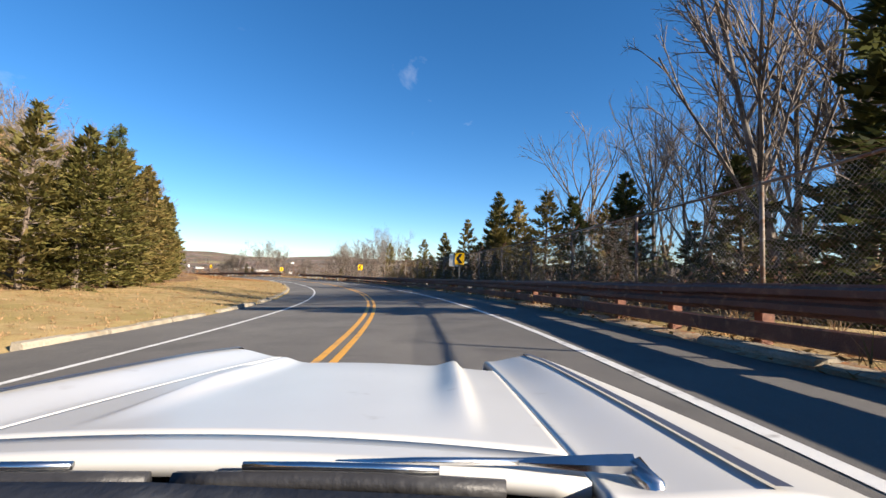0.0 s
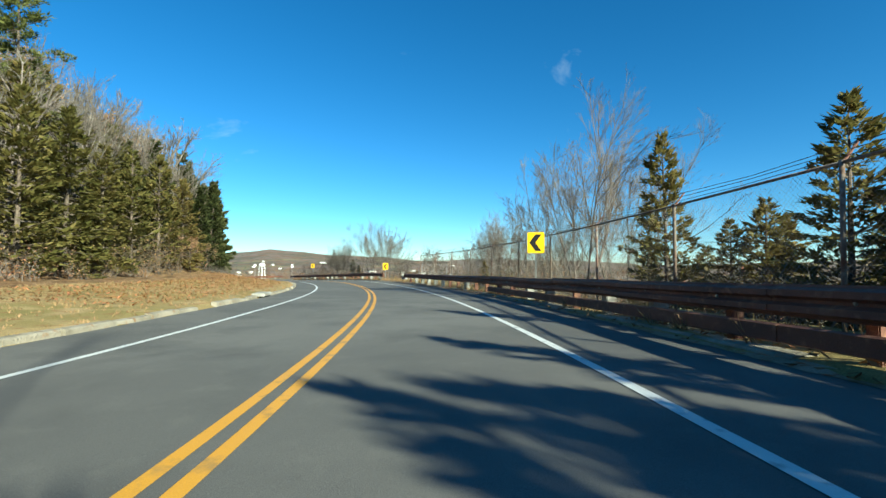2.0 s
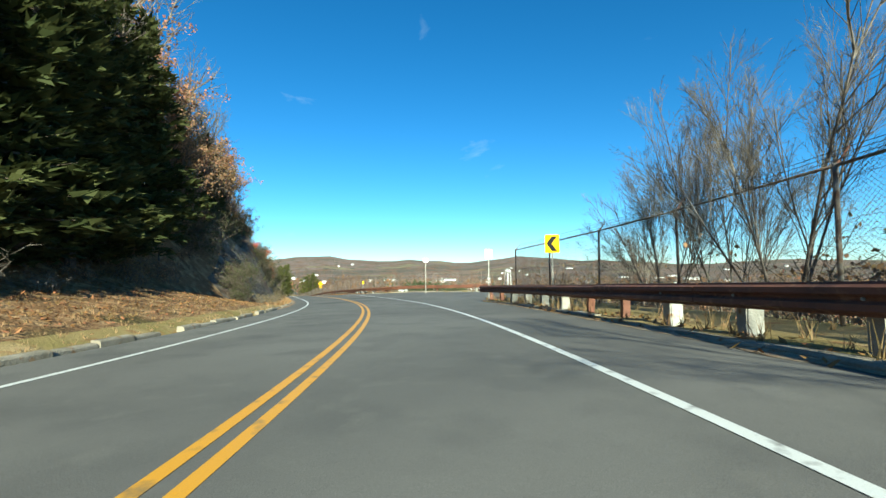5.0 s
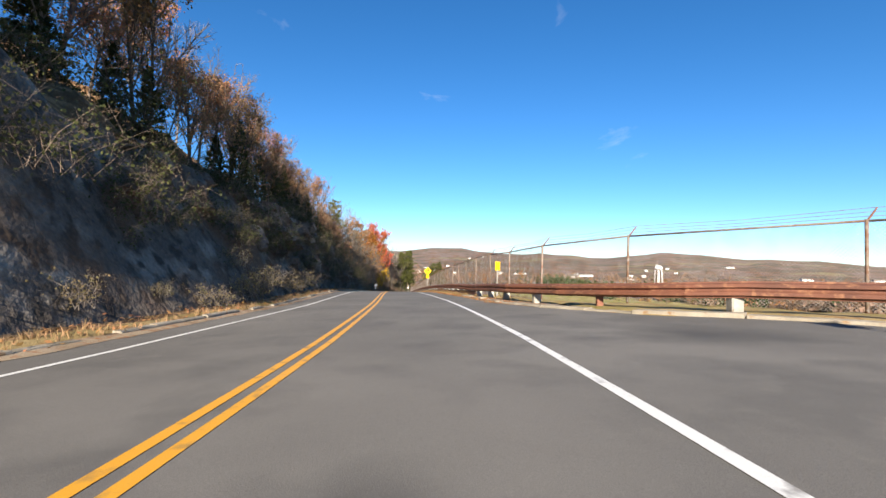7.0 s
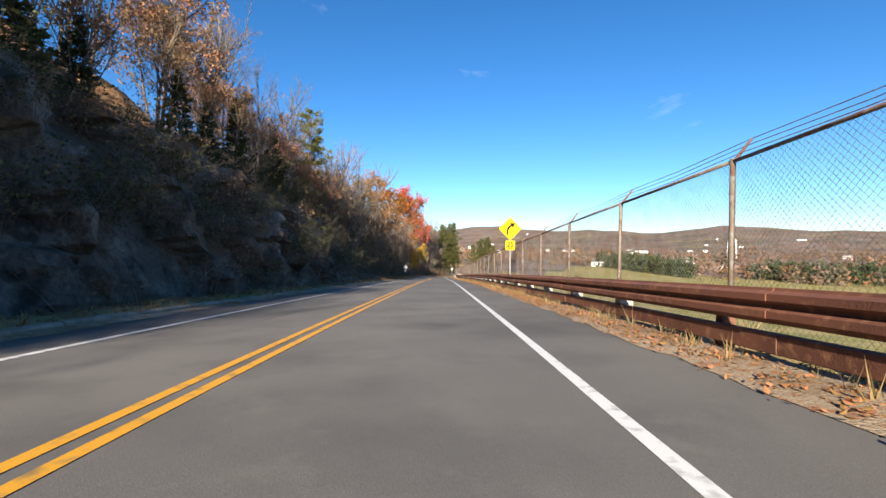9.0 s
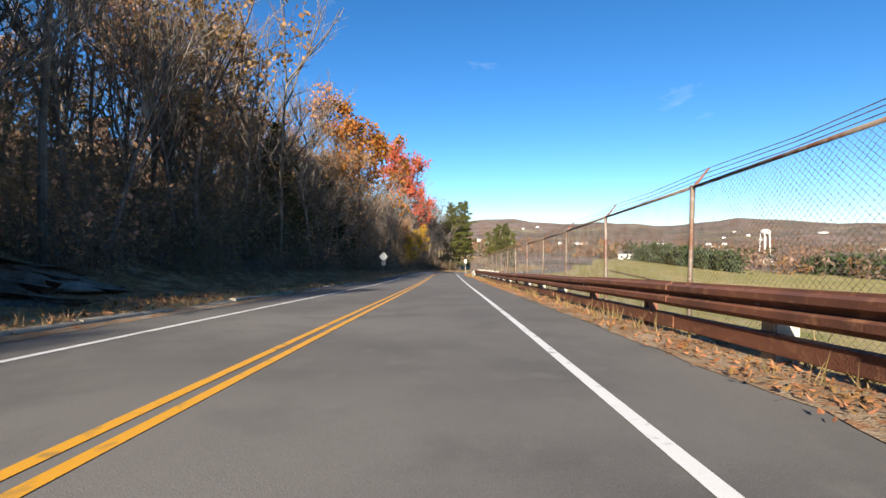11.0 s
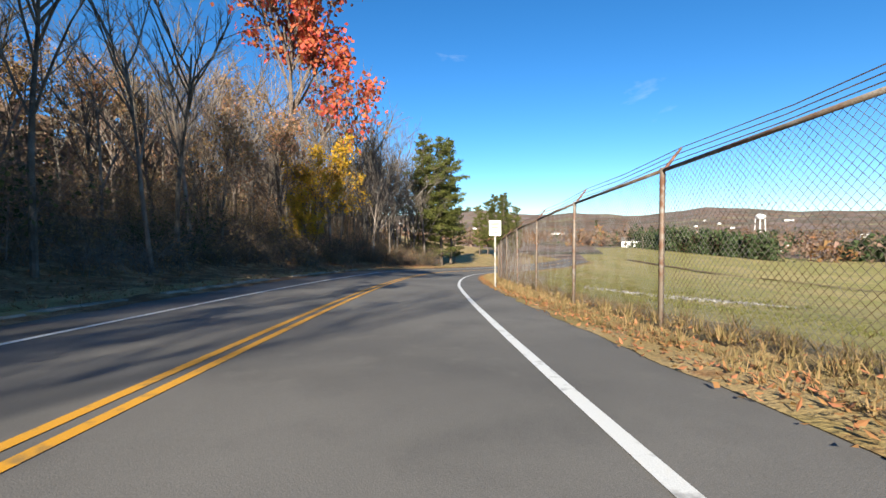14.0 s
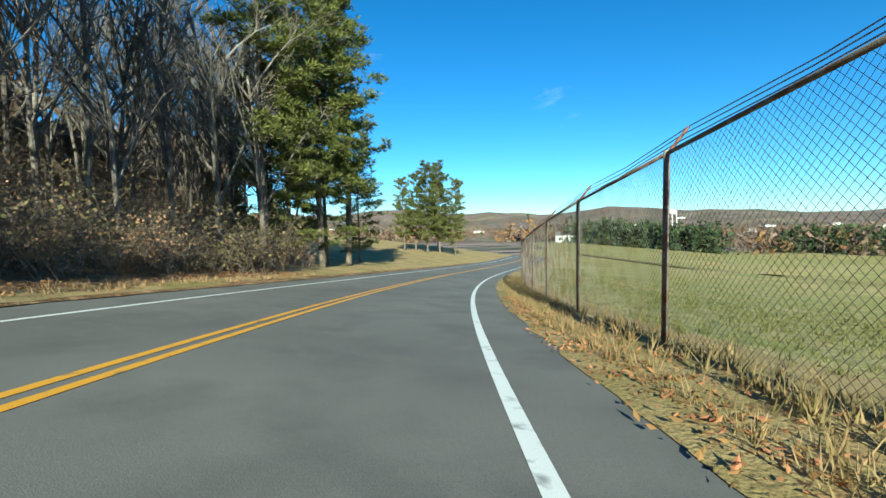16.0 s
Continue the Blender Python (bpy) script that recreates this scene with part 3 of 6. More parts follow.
# ---- chain-link fence with barbed wire ----
def build_fence(stations, lat, material, label, height=None, foot=0.1, arms=True):
    owner = thing("chain_link_fence", None, label, "fence", "chain-link fences")
    rnd = random.Random(int(stations[0]) + 99)
    lat_s = lat(np.array(stations))
    feet = [place(s, l, foot - float(lerp(s, (288, 0.0), (299, 0.14), (310, 0.12), (318, 0.0))) - 0.4 * max(0.0, min(1.0, (l - 6.5) / 3)) * (s < 140)) for s, l in zip(stations, lat_s)]
    tops = [p + np.array((rnd.uniform(-0.03, 0.03), rnd.uniform(-0.03, 0.03), float(height(s)))) for s, p in zip(stations, feet)]
    for i, (a, b) in enumerate(zip(feet, tops)):
        put("post", mesh_of("post", *tube([a - np.array((0, 0, 0.5)), (a + b) / 2, b + np.array((0, 0, 0.04))], 0.04, 8), material, True), owner)
        if arms:
            h = math.radians(float(np.interp(stations[i], SS, LH)))
            out = np.array((math.cos(h), math.sin(h), 0)) * 0.27
            tip = b + out + np.array((0, 0, 0.33))
            put("arm", mesh_of("arm", *tube([b - np.array((0, 0, 0.02)), tip], 0.026, 6, 0.016), RUST), owner, label="rusted angled arm for barbed wire")
            if i + 1 < len(feet):
                h2 = math.radians(float(np.interp(stations[i + 1], SS, LH)))
                tip2 = tops[i + 1] + np.array((math.cos(h2), math.sin(h2), 0)) * 0.27 + np.array((0, 0, 0.33))
                for u in (0.35, 0.68, 1.0):
                    p, q = b + (tip - b) * u, tops[i + 1] + (tip2 - tops[i + 1]) * u
                    mid = (p + q) / 2 - np.array((0, 0, 0.03 + rnd.random() * 0.03))
                    put("wire", mesh_of("wire", *tube([p, mid, q], 0.0075, 3), BARBED), owner)
        if i + 1 < len(feet):
            put("top_rail", mesh_of("top_rail", *tube([b, tops[i + 1]], 0.027, 6), material, True), owner)
            # woven diagonal wires of one bay
            a2, b2 = feet[i + 1], tops[i + 1]
            wide, tall = float(np.linalg.norm(a2 - a)), float(height(stations[i]))
            pitch = 0.092
            v, f = [], []

            def at_bay(x, z):
                u = x / wide
                return (a * (1 - u) + a2 * u) * (1 - z / tall) + (b * (1 - u) + b2 * u) * (z / tall)

            side = np.cross((a2 - a) / wide, (0, 0, 1))
            for sign in (1, -1):
                x0 = -tall
                while x0 < wide:
                    # a wire rising at 45 degrees from x0, cut to the bay
                    lo, hi = max(0, -x0), min(tall, wide - x0)
                    if hi > lo:
                        e = [(x0 + lo, lo), (x0 + hi, hi)]
                        if sign < 0:
                            e = [(wide - x, z) for x, z in e]
                        p, q = at_bay(*e[0]), at_bay(*e[1])
                        d = (q - p) / max(np.linalg.norm(q - p), 1e-6)
                        n1 = np.cross(d, side)
                        r = 0.0022
                        k = len(v)
                        for w in (p, q):
                            v += [w + n1 * r + side * sign * 0.004, w - n1 * r + side * sign * 0.004, w + side * (sign * 0.004 + 1.6 * r)]
                        f += [(k, k + 1, k + 4, k + 3), (k + 1, k + 2, k + 5, k + 4), (k + 2, k, k + 3, k + 5)]
                    x0 += pitch
            put("wire_mesh", mesh_of("wire_mesh", v, f, WIRE), owner)
    return owner


build_fence([7.7 + 4.2 * i for i in range(-6, 9)] + [41.3 + 4.02 * i for i in range(1, 8)] + [69.4 + 4.45 * i for i in range(1, 6)], fence_at, RUSTY_GALV, "rusty chain-link fence with barbed wire behind the guardrail", lambda q: 2.5)
build_fence([92.5, 96.4, 100.3, 105.2, 109, 112.7, 116.9, 121.1, 125.3, 129.5, 133.7, 137.9], fence_at, RUSTY_GALV, "chain-link fence set back behind the gap in the guardrail", lambda q: lerp(q, (90, 2.25), (109, 2.3), (112, 2.65), (140, 2.65)))
build_fence([146, 150, 154, 158, 161, 163.4, 165.6, 167.6, 171.5, 174.5, 179.3, 183.4, 187.5, 191.5] + [195.7, 199.75, 203.8, 207.7] + [207.7 + 4.077 * i for i in range(1, 14)] + [264.57, 268.43, 272.3, 276.1, 279.6] + [282.9 + 4.005 * i for i in range(10)] + [322.95 + 4.16 * i for i in range(16)], fence_at, RUSTY_GALV,
            "long rusty chain-link fence topped with three barbed wires", lambda q: lerp(q, (160, 2.3), (171, 2.08), (177, 2.02), (183, 2.32), (187, 2.42), (193, 2.45), (210, 2.45), (250, 2.33), (258, 2.26), (275, 2.24), (284, 2.27), (292, 2.29), (300, 2.25), (312, 2.24), (322, 2.27), (335, 2.38), (400, 2.38)))


def shoulder(name, line, side, s0, s1, inner, outer, material, label, rise):
    """Loose soil that has crept over the edge of the asphalt."""
    q = np.arange(s0, s1, 0.35)
    v = []
    for si in q:
        e = float(line(si))
        n1 = 0.16 * noise.noise(Vector((si * 0.9, 3.0, side))) + 0.1 * noise.noise(Vector((si * 3.1, 7.0, side)))
        fade = min(1.0, (si - s0) / 4, (s1 - si) / 4)
        for u in (0.0, 0.25, 0.6, 1.0):
            lat = e + side * (-inner * fade + n1 * (1 - u) + (inner + outer) * u)
            up = 0.008 + rise * u ** 0.7 + 0.03 * u * noise.noise(Vector((si * 2.0, lat * 4.0, 0.0)))
            v.append(place(si, lat, up if u < 1 else -0.1))
    f = []
    for i in range(len(q) - 1):
        for j in range(3):
            a = (i * 4 + j, i * 4 + j + 1, i * 4 + j + 5, i * 4 + j + 4)
            f.append(a if side > 0 else a[::-1])
    put(name, mesh_of(name, v, f, material, True), label=label, category="road shoulder", kind="structure")


shoulder("straw_shoulder", edge_right, 1, 294, 420, 0.3, 1.3, GROUND, "dry straw-covered soil below the fence", 0.06)
shoulder("dirt_shoulder", edge_right, 1, 172, 298, 0.3, 1.3, DIRT, "sandy dirt and leaves along the edge of the asphalt", 0.06)
shoulder("dirt_shoulder", edge_right, 1, -20, 140, 0.12, 0.7, DIRT, "strip of dirt below the guardrail", 0.08)
shoulder("leafy_shoulder", edge_left, -1, 276, 420, 0.3, 0.9, LEAFY, "leaf-strewn soil at the edge of the asphalt", 0.12)
shoulder("leafy_shoulder", edge_left, -1, 140, 280, 0.22, 0.5, DIRT, "sandy strip with leaves at the foot of the cliff", 0.1)


# ---- trees ----
class Wood:
    """Collects the limbs and the leaves of one tree, standing on the origin."""

    def __init__(self, seed):
        self.r = random.Random(seed)
        self.v, self.f, self.lv, self.lf, self.bv, self.bf = [], [], [], [], [], []

    def limb(self, pts, r0, r1, sides, fine=False):
        v, f = tube(pts, r0, sides, r1)
        av, af = (self.bv, self.bf) if fine else (self.v, self.f)
        n = len(av)
        av.extend(v)
        af.extend(tuple(i + n for i in q) for q in f[:-2])

    def sliver(self, p, q, w, fine=False):
        d = (q - p)
        a = d.cross(Vector((self.r.uniform(-1, 1), self.r.uniform(-1, 1), self.r.uniform(-1, 1))))
        if a.length < 1e-6:
            return
        a = a.normalized() * w
        av, af = (self.bv, self.bf) if fine else (self.v, self.f)
        n = len(av)
        av += [p - a, p + a, q]
        af.append((n, n + 1, n + 2))

    def leaf(self, p, size, droop=0.0, long=1.0):
        r = self.r
        d = Vector((r.gauss(0, 1), r.gauss(0, 1), r.gauss(0, 1) - droop)).normalized()
        a = d.orthogonal().normalized()
        a = Matrix.Rotation(r.uniform(0, 6.28), 3, d) @ a
        n = len(self.lv)
        s = size * r.uniform(0.6, 1.3)
        self.lv += [p, p + d * s * long * 0.55 + a * s * 0.42, p + d * s * long, p + d * s * long * 0.5 - a * s * 0.42]
        self.lf.append((n, n + 1, n + 2, n + 3))

    def blade(self, p, d, length, w):
        a = d.cross(Vector((self.r.gauss(0, 1), self.r.gauss(0, 1), self.r.gauss(0, 1))))
        a = a.normalized() * w if a.length > 1e-5 else Vector((w, 0, 0))
        n = len(self.lv)
        m = p + d * length * 0.45
        self.lv += [p, m + a, p + d * length, m - a]
        self.lf.append((n, n + 1, n + 2, n + 3))

    def grow(self, p, d, length, rad, level, spread, leaves, leaf_size, up=0.12, kid=(11, 6, 5, 5)):
        """One branch and what grows from it."""
        r = self.r
        n = (5, 4, 3, 1, 1)[min(level, 4)]
        pts, dirs = [p], [d]
        for i in range(n):
            d = (d + Vector((r.gauss(0, 1), r.gauss(0, 1), r.gauss(0, 1))) * (0.055 + 0.035 * level) + Vector((0, 0, up))).normalized()
            p = p + d * (length / n)
            pts.append(p), dirs.append(d)
        if level >= 4:
            self.sliver(pts[0], pts[-1], rad, True)
        else:
            self.limb(pts, rad, rad * (0.45 if level else 0.35), (8, 5, 4, 3)[level], level > 1)
        if leaves and level >= 3:
            for _ in range(leaves):
                self.leaf(pts[-1] + Vector((r.gauss(0, 1), r.gauss(0, 1), r.gauss(0, 1))) * 0.14 * leaf_size / 0.16, leaf_size, 0.6)
        if level == 4:
            return
        kids = kid[level]
        for i in range(kids):
            u = (r.uniform(0.3, 1.0) if level == 0 else r.uniform(0.2, 1.0))
            k = min(int(u * n), n - 1)
            w = u * n - k
            q = pts[k].lerp(pts[k + 1], w)
            a = dirs[k + 1].orthogonal().normalized()
            a = Matrix.Rotation(r.uniform(0, 6.28), 3, dirs[k + 1]) @ a
            sp = spread * r.uniform(0.7, 1.3)
            nd = (dirs[k + 1] * math.cos(sp) + a * math.sin(sp)).normalized()
            ln = length * (0.62, 0.55, 0.5, 0.55)[level] * (1.15 - 0.55 * u) * r.uniform(0.7, 1.2)
            self.grow(q, nd, ln, max(rad * (0.4, 0.45, 0.45, 0.5)[level], 0.0045), level + 1, spread, leaves, leaf_size, up * 0.8, kid)

    def meshes(self, bark, foliage):
        a = mesh_of("trunk", self.v, self.f, bark)
        b = mesh_of("crown", self.lv, self.lf, foliage) if self.lf else None
        return a, mesh_of("branchwork", self.bv, self.bf, bark) if self.bf else None, b


def broadleaf(seed, height, stems, spread, leaves, leaf_size, bark, foliage, up=0.12, thick=0.0125, kid=(12, 6, 5, 5), fan=0.32):
    w = Wood(seed)
    for i in range(stems):
        lean = 0.0 if stems == 1 else fan * w.r.uniform(0.5, 1.2)
        a = 6.28 * i / stems + w.r.uniform(-0.4, 0.4)
        d = Vector((math.cos(a) * lean, math.sin(a) * lean, 1)).normalized()
        hh = height * (1 if i == 0 else w.r.uniform(0.7, 0.95))
        w.grow(Vector((math.cos(a), math.sin(a), 0)) * (0.25 if stems > 1 else 0) + Vector((0, 0, -0.5)), d, hh * 0.78, thick * hh * (1 if stems == 1 else 0.7), 0, spread, leaves, leaf_size, up, kid)
    return w.meshes(bark, foliage)


def cedar(seed, height, width, foliage, bark, loose=0.0):
    """A dense cone of layered, outward sprays with an uneven outline."""
    w = Wood(seed)
    r = w.r
    w.limb([Vector((0, 0, -0.5)), Vector((r.uniform(-0.1, 0.1), 0, height * 0.5)), Vector((0, r.uniform(-0.1, 0.1), height * 0.97))], 0.016 * height + 0.03, 0.015, 7)
    z = height * 0.03
    while z < height * 0.98:
        u = z / height
        reach = width * (1 - u) ** 0.72 * (0.88 + 0.12 * math.sin(u * 13 + seed)) * (0.85 if u < 0.08 else 1)
        for _ in range(6 if u < 0.7 else 5):
            a = r.uniform(0, 6.28)
            ln = max(reach * r.uniform(0.62, 1.05) * (1.15 if r.random() < 0.1 + 0.2 * loose else 1), 0.22)
            rise = r.uniform(-0.15, 0.25) + 0.55 * u * u + (0.15 * loose)
            d = Vector((math.cos(a), math.sin(a), rise)).normalized()
            side = Vector((-math.sin(a), math.cos(a), 0))
            root = Vector((0, 0, z))
            tip = root + d * ln
            w.sliver(root, tip, 0.016 + 0.008 * ln)
            for k in range(int(9 + (17 - 3 * loose) * ln)):
                t = r.uniform(0.12, 1.0) ** 0.6
                fan = (1.05 - t) * 0.5 * ln + 0.08
                p = root.lerp(tip, t) + side * r.uniform(-fan, fan) + Vector((0, 0, r.gauss(0, 0.07) - 0.06 * t))
                bd = (d + side * r.gauss(0, 0.5) + Vector((0, 0, r.gauss(0.05, 0.28)))).normalized()
                x = bd.cross(Vector((r.gauss(0, 0.5), r.gauss(0, 0.5), 1))).normalized() * r.uniform(0.06, 0.12)
                n = len(w.lv)
                w.lv += [p - x, p + x, p + bd * r.uniform(0.2, 0.42)]
                w.lf.append((n, n + 1, n + 2))
        z += height * (0.03 + loose * 0.016)
    return w.meshes(bark, foliage)


def pine(seed, height, width, foliage, bark, bare=0.3, full=1.0):
    """A tall trunk with layered, gappy boughs of fine needle tufts."""
    w = Wood(seed)
    r = w.r
    lean = Vector((r.uniform(-0.3, 0.3), r.uniform(-0.3, 0.3), height * 0.5))
    w.limb([Vector((0, 0, -0.5)), lean, Vector((0, 0, height * 0.98))], 0.012 * height, 0.03, 8)
    z = height * bare
    while z < height * 0.985:
        u = (z / height - bare) / (1 - bare)
        reach = width * (0.3 + 0.8 * math.sin(min(u * 2.5 + 0.45, 3.0)) ** 0.8) * (1 - 0.35 * u)
        for _ in range(3):
            a = r.uniform(0, 6.28)
            ln = reach * r.uniform(0.4, 1.15)
            d = Vector((math.cos(a), math.sin(a), r.uniform(-0.1, 0.3) + 0.3 * u)).normalized()
            side = Vector((-math.sin(a), math.cos(a), 0))
            o = Vector((0, 0, z + r.uniform(-0.3, 0.3)))
            tip = o + d * ln
            w.limb([o, o.lerp(tip, 0.5) + Vector((0, 0, -0.12)), tip], 0.04, 0.01, 4)
            for _ in range(int(full * (5 + 5.0 * ln))):
                t = r.uniform(0.3, 1.03)
                c = o.lerp(tip, t) + side * r.gauss(0, 0.22 * ln * (1.15 - t) + 0.08) + Vector((0, 0, r.gauss(0.06, 0.12)))
                for _ in range(12):
                    bd = (d * 0.5 + Vector((r.gauss(0, 1), r.gauss(0, 1), r.gauss(0.45, 0.6)))).normalized()
                    w.blade(c + bd * 0.04, bd, r.uniform(0.2, 0.42), 0.03)
        z += height * 0.028
    return w.meshes(bark, foliage)


def brush(seed, height, width, leaves, leaf_size, bark, foliage, stems=30, twigs=7):
    """A tangle of thin arching stems and side twigs with what leaves are left on them."""
    w = Wood(seed)
    r = w.r
    for _ in range(stems):
        a, q = r.uniform(0, 6.28), width * math.sqrt(r.random())
        p = Vector((math.cos(a) * q, math.sin(a) * q, -0.2))
        d = Vector((r.gauss(0, 0.45), r.gauss(0, 0.45), 1)).normalized()
        ln = height * r.uniform(0.35, 1.05)
        mid = p + d * ln * 0.5
        bow = d + Vector((r.gauss(0, 0.6), r.gauss(0, 0.6), -0.25))
        tip = mid + bow.normalized() * ln * 0.5
        w.limb([p, mid, tip], 0.017, 0.005, 3)
        for _ in range(twigs):
            t = r.uniform(0.2, 1)
            o = p.lerp(mid, t * 2) if t < 0.5 else mid.lerp(tip, t * 2 - 1)
            e = o + Vector((r.gauss(0, 1), r.gauss(0, 1), r.gauss(0.25, 0.7))) * 0.19 * height * r.uniform(0.4, 1.2)
            w.sliver(o, e, 0.009)
            for _ in range(2):
                k = o.lerp(e, r.uniform(0.3, 1.0))
                w.sliver(k, k + Vector((r.gauss(0, 1), r.gauss(0, 1), r.gauss(0.1, 0.8))) * 0.09 * height, 0.006)
            for _ in range(leaves):
                w.leaf(o.lerp(e, r.random()) + Vector((r.gauss(0, 1), r.gauss(0, 1), r.gauss(0, 1))) * 0.09, leaf_size, 0.5)
    return w.meshes(bark, foliage)


def tree_kind(name, pair, label, category, group):
    """Builds one tree, far below the ground until it is copied; returns its planter."""
    first = []

    def plant(p, scale=1.0, turn=0.0, lean=0.0, tall=1.0, says=""):
        m = Matrix.Translation(p) @ pose(0, 0, 0, lean, 0, turn)
        if not first:
            t = thing(name, m, label, category, group)
            put("trunk", pair[0], t)
            if pair[1]:
                put("branchwork", pair[1], t)
            if pair[2]:
                put("crown", pair[2], t)
            first.append(t)
        else:
            t = copy_thing(first[0], m)
        t.scale = (scale, scale, scale * tall)
        if says:
            t["label"] = says
        return t

    return plant


BARE = [tree_kind("bare_tree", broadleaf(11 + i, 12, n, 0.55, 0, 0, BARK, None, up), lab, "tree", "bare trees") for i, (n, up, lab) in enumerate((
    (1, 0.1, "leafless grey deciduous tree with a single trunk"), (2, 0.14, "leafless tree with several forking grey stems"), (1, 0.06, "bare broad-crowned tree with fine grey twigs"), (3, 0.16, "bare vase-shaped tree with many pale stems")))]
VASE = [tree_kind("bare_tree", broadleaf(45 + i, 12, n, 0.42, 0, 0, BARK, None, 0.1, 0.008, (10, 8, 7, 5), 0.5), "leafless vase-shaped tree with a fan of fine twigs", "tree", "bare trees") for i, n in enumerate((5, 6))]
THIN = [tree_kind("bare_tree", broadleaf(31 + i, 14, 1, 0.55, 0, 0, BARK, None, 0.1, 0.0095, (9, 5, 4, 3)), "slender leafless woodland tree on the bank", "tree", "bare trees") for i in range(2)]
OAKS = [tree_kind("oak_tree", broadleaf(51 + i, 12, 1, 0.58, 3, 0.19, DARK_BARK, m, 0.12, 0.012, (9, 5, 4, 3)), lab, "tree", "autumn trees") for i, (m, lab) in enumerate(((RUSSET, "tree with thinning russet autumn leaves"), (BROWN_LEAF, "oak with brown withered leaves")))]
GOLD = [tree_kind("maple_tree", broadleaf(71 + i, 12, 1, 0.55, 3, 0.22, DARK_BARK, m, 0.12, 0.012, (11, 6, 5, 5)), lab, "tree", "autumn trees") for i, (m, lab) in enumerate(((ORANGE, "tree with golden orange autumn leaves"), (YELLOW_LEAF, "small tree full of bright yellow leaves"), (RED_LEAF, "tall tree with glowing orange-red leaves")))]
CEDARS = [tree_kind("cedar_tree", cedar(91 + i, 8, wd, m, DARK_BARK, lo), lab, "tree", "cedars") for i, (wd, m, lo, lab) in enumerate(((3.0, CEDAR, 0.0, "dense olive-green cedar, ragged pyramid in shape"), (3.1, CEDAR, 0.9, "olive and brown cedar with an uneven top"), (2.7, FIR, 0.2, "dark green fir with drooping sprays"), (2.7, FIR, 0.0, "broad dark fir with branches down to the ground")))]
PINES = [tree_kind("pine_tree", pine(111 + i, 16, wd, PINE, DARK_BARK, b, full), lab, "tree", "pines") for i, (wd, b, full, lab) in enumerate(((3.0, 0.26, 1.35, "tall pine with layered green tufts"), (4.3, 0.1, 1.2, "full pine with branches down to the grass"), (3.2, 0.16, 1.5, "sunlit yellow-green pine beside the lawn")))]
SHRUBS = [tree_kind("shrub", brush(131 + i, 2.2, 1.3, lv, 0.1, BARK, m), lab, "shrub", "roadside brush") for i, (lv, m, lab) in enumerate(((0, None, "tangle of bare brown roadside stems"), (2, BROWN_LEAF, "brush with withered brown leaves"), (3, GREEN_BRUSH, "green-brown tangled brush on the bank"), (2, RUSSET, "reddish brush with a few leaves")))]

THICKETS = [tree_kind("thicket", brush(151 + i, 4.5, 2.1, lv, 0.15, DARK_BARK, m, 40, 9), lab, "shrub", "roadside brush") for i, (lv, m, lab) in enumerate(((2, GREEN_BRUSH, "tall dense tangle of vines and stems"), (2, BROWN_LEAF, "tall brown thicket of leafy stems"), (3, FIR, "dark evergreen thicket clinging to the slope")))]
TANGLES = [tree_kind("vine_tangle", brush(171 + i, 8.0, 2.7, 2, 0.16, DARK_BARK, m, 52, 12), lab, "shrub", "roadside brush") for i, (m, lab) in enumerate(((BROWN_LEAF, "tall wall of brown vines and saplings"), (GREEN_BRUSH, "tall dark tangle of vines over saplings")))]
rnd = random.Random(21)


def plant(kind, s, lat, height, native, **more):
    p = Vector(on_ground(s, lat))
    return kind(p, height / native * rnd.uniform(0.95, 1.05), rnd.uniform(0, 360), rnd.uniform(-3, 3), **more)


# left of the bend: cedars and firs along the wood's edge, bare and brown trees rising behind
def wood_edge(s):
    return float(lerp(s, (-5, -15.5), (26, -14.2), (36, -15.8), (44, -18.0), (60, -18.8), (80, -18.8), (96, -17.8), (104, -16), (111, -13.6), (118, -12.8), (130, -12.8), (138, -13.6), (148, -14)))


def front_height(s):
    return float(lerp(s, (0, 7.5), (14, 7.6), (22, 7.9), (32, 7.7), (42, 8), (60, 8.2), (72, 8.8), (88, 9.2), (96, 9.6), (104, 9), (112, 9), (120, 12), (130, 13.2), (138, 14), (146, 12)))


def back_height(s, deep):
    """Height of the trees so far behind the edge."""
    near = float(lerp(s, (0, 6.6), (24, 6.8), (40, 9.2), (60, 9.8), (72, 11.2), (88, 12.6), (104, 14), (120, 15.5), (146, 16)))
    far = float(lerp(s, (0, 6.8), (30, 7.2), (46, 9.6), (58, 10.2), (72, 12.8), (88, 15.5), (104, 17), (128, 19), (146, 19)))
    return near + (far - near) * min(1.0, deep / 13.0)


s = -4.0
while s < 147:
    gappy = 62 < s < 104
    fir = s > 106
    kind = CEDARS[3 if fir else rnd.choice((0, 0, 1))]
    tree = plant(kind, s, wood_edge(s) + rnd.uniform(-0.5, 0.4), front_height(s) * rnd.uniform(0.9, 1.02), 8)
    tree.scale.z *= 1.1 if fir or gappy else 1.0
    tree.scale.x *= 0.9
    tree.scale.y *= 0.9
    if gappy:
        plant(THICKETS[rnd.choice((0, 1, 1))], s + 2.6, wood_edge(s) - 0.5, rnd.uniform(2.5, 4), 4.5)
        plant(SHRUBS[rnd.choice((1, 1, 3))], s + 3.2, wood_edge(s) + 1.0, rnd.uniform(1.2, 2.2), 2.2)
    s += rnd.uniform(5.0, 6.4) if gappy else rnd.uniform(2.6, 3.4)
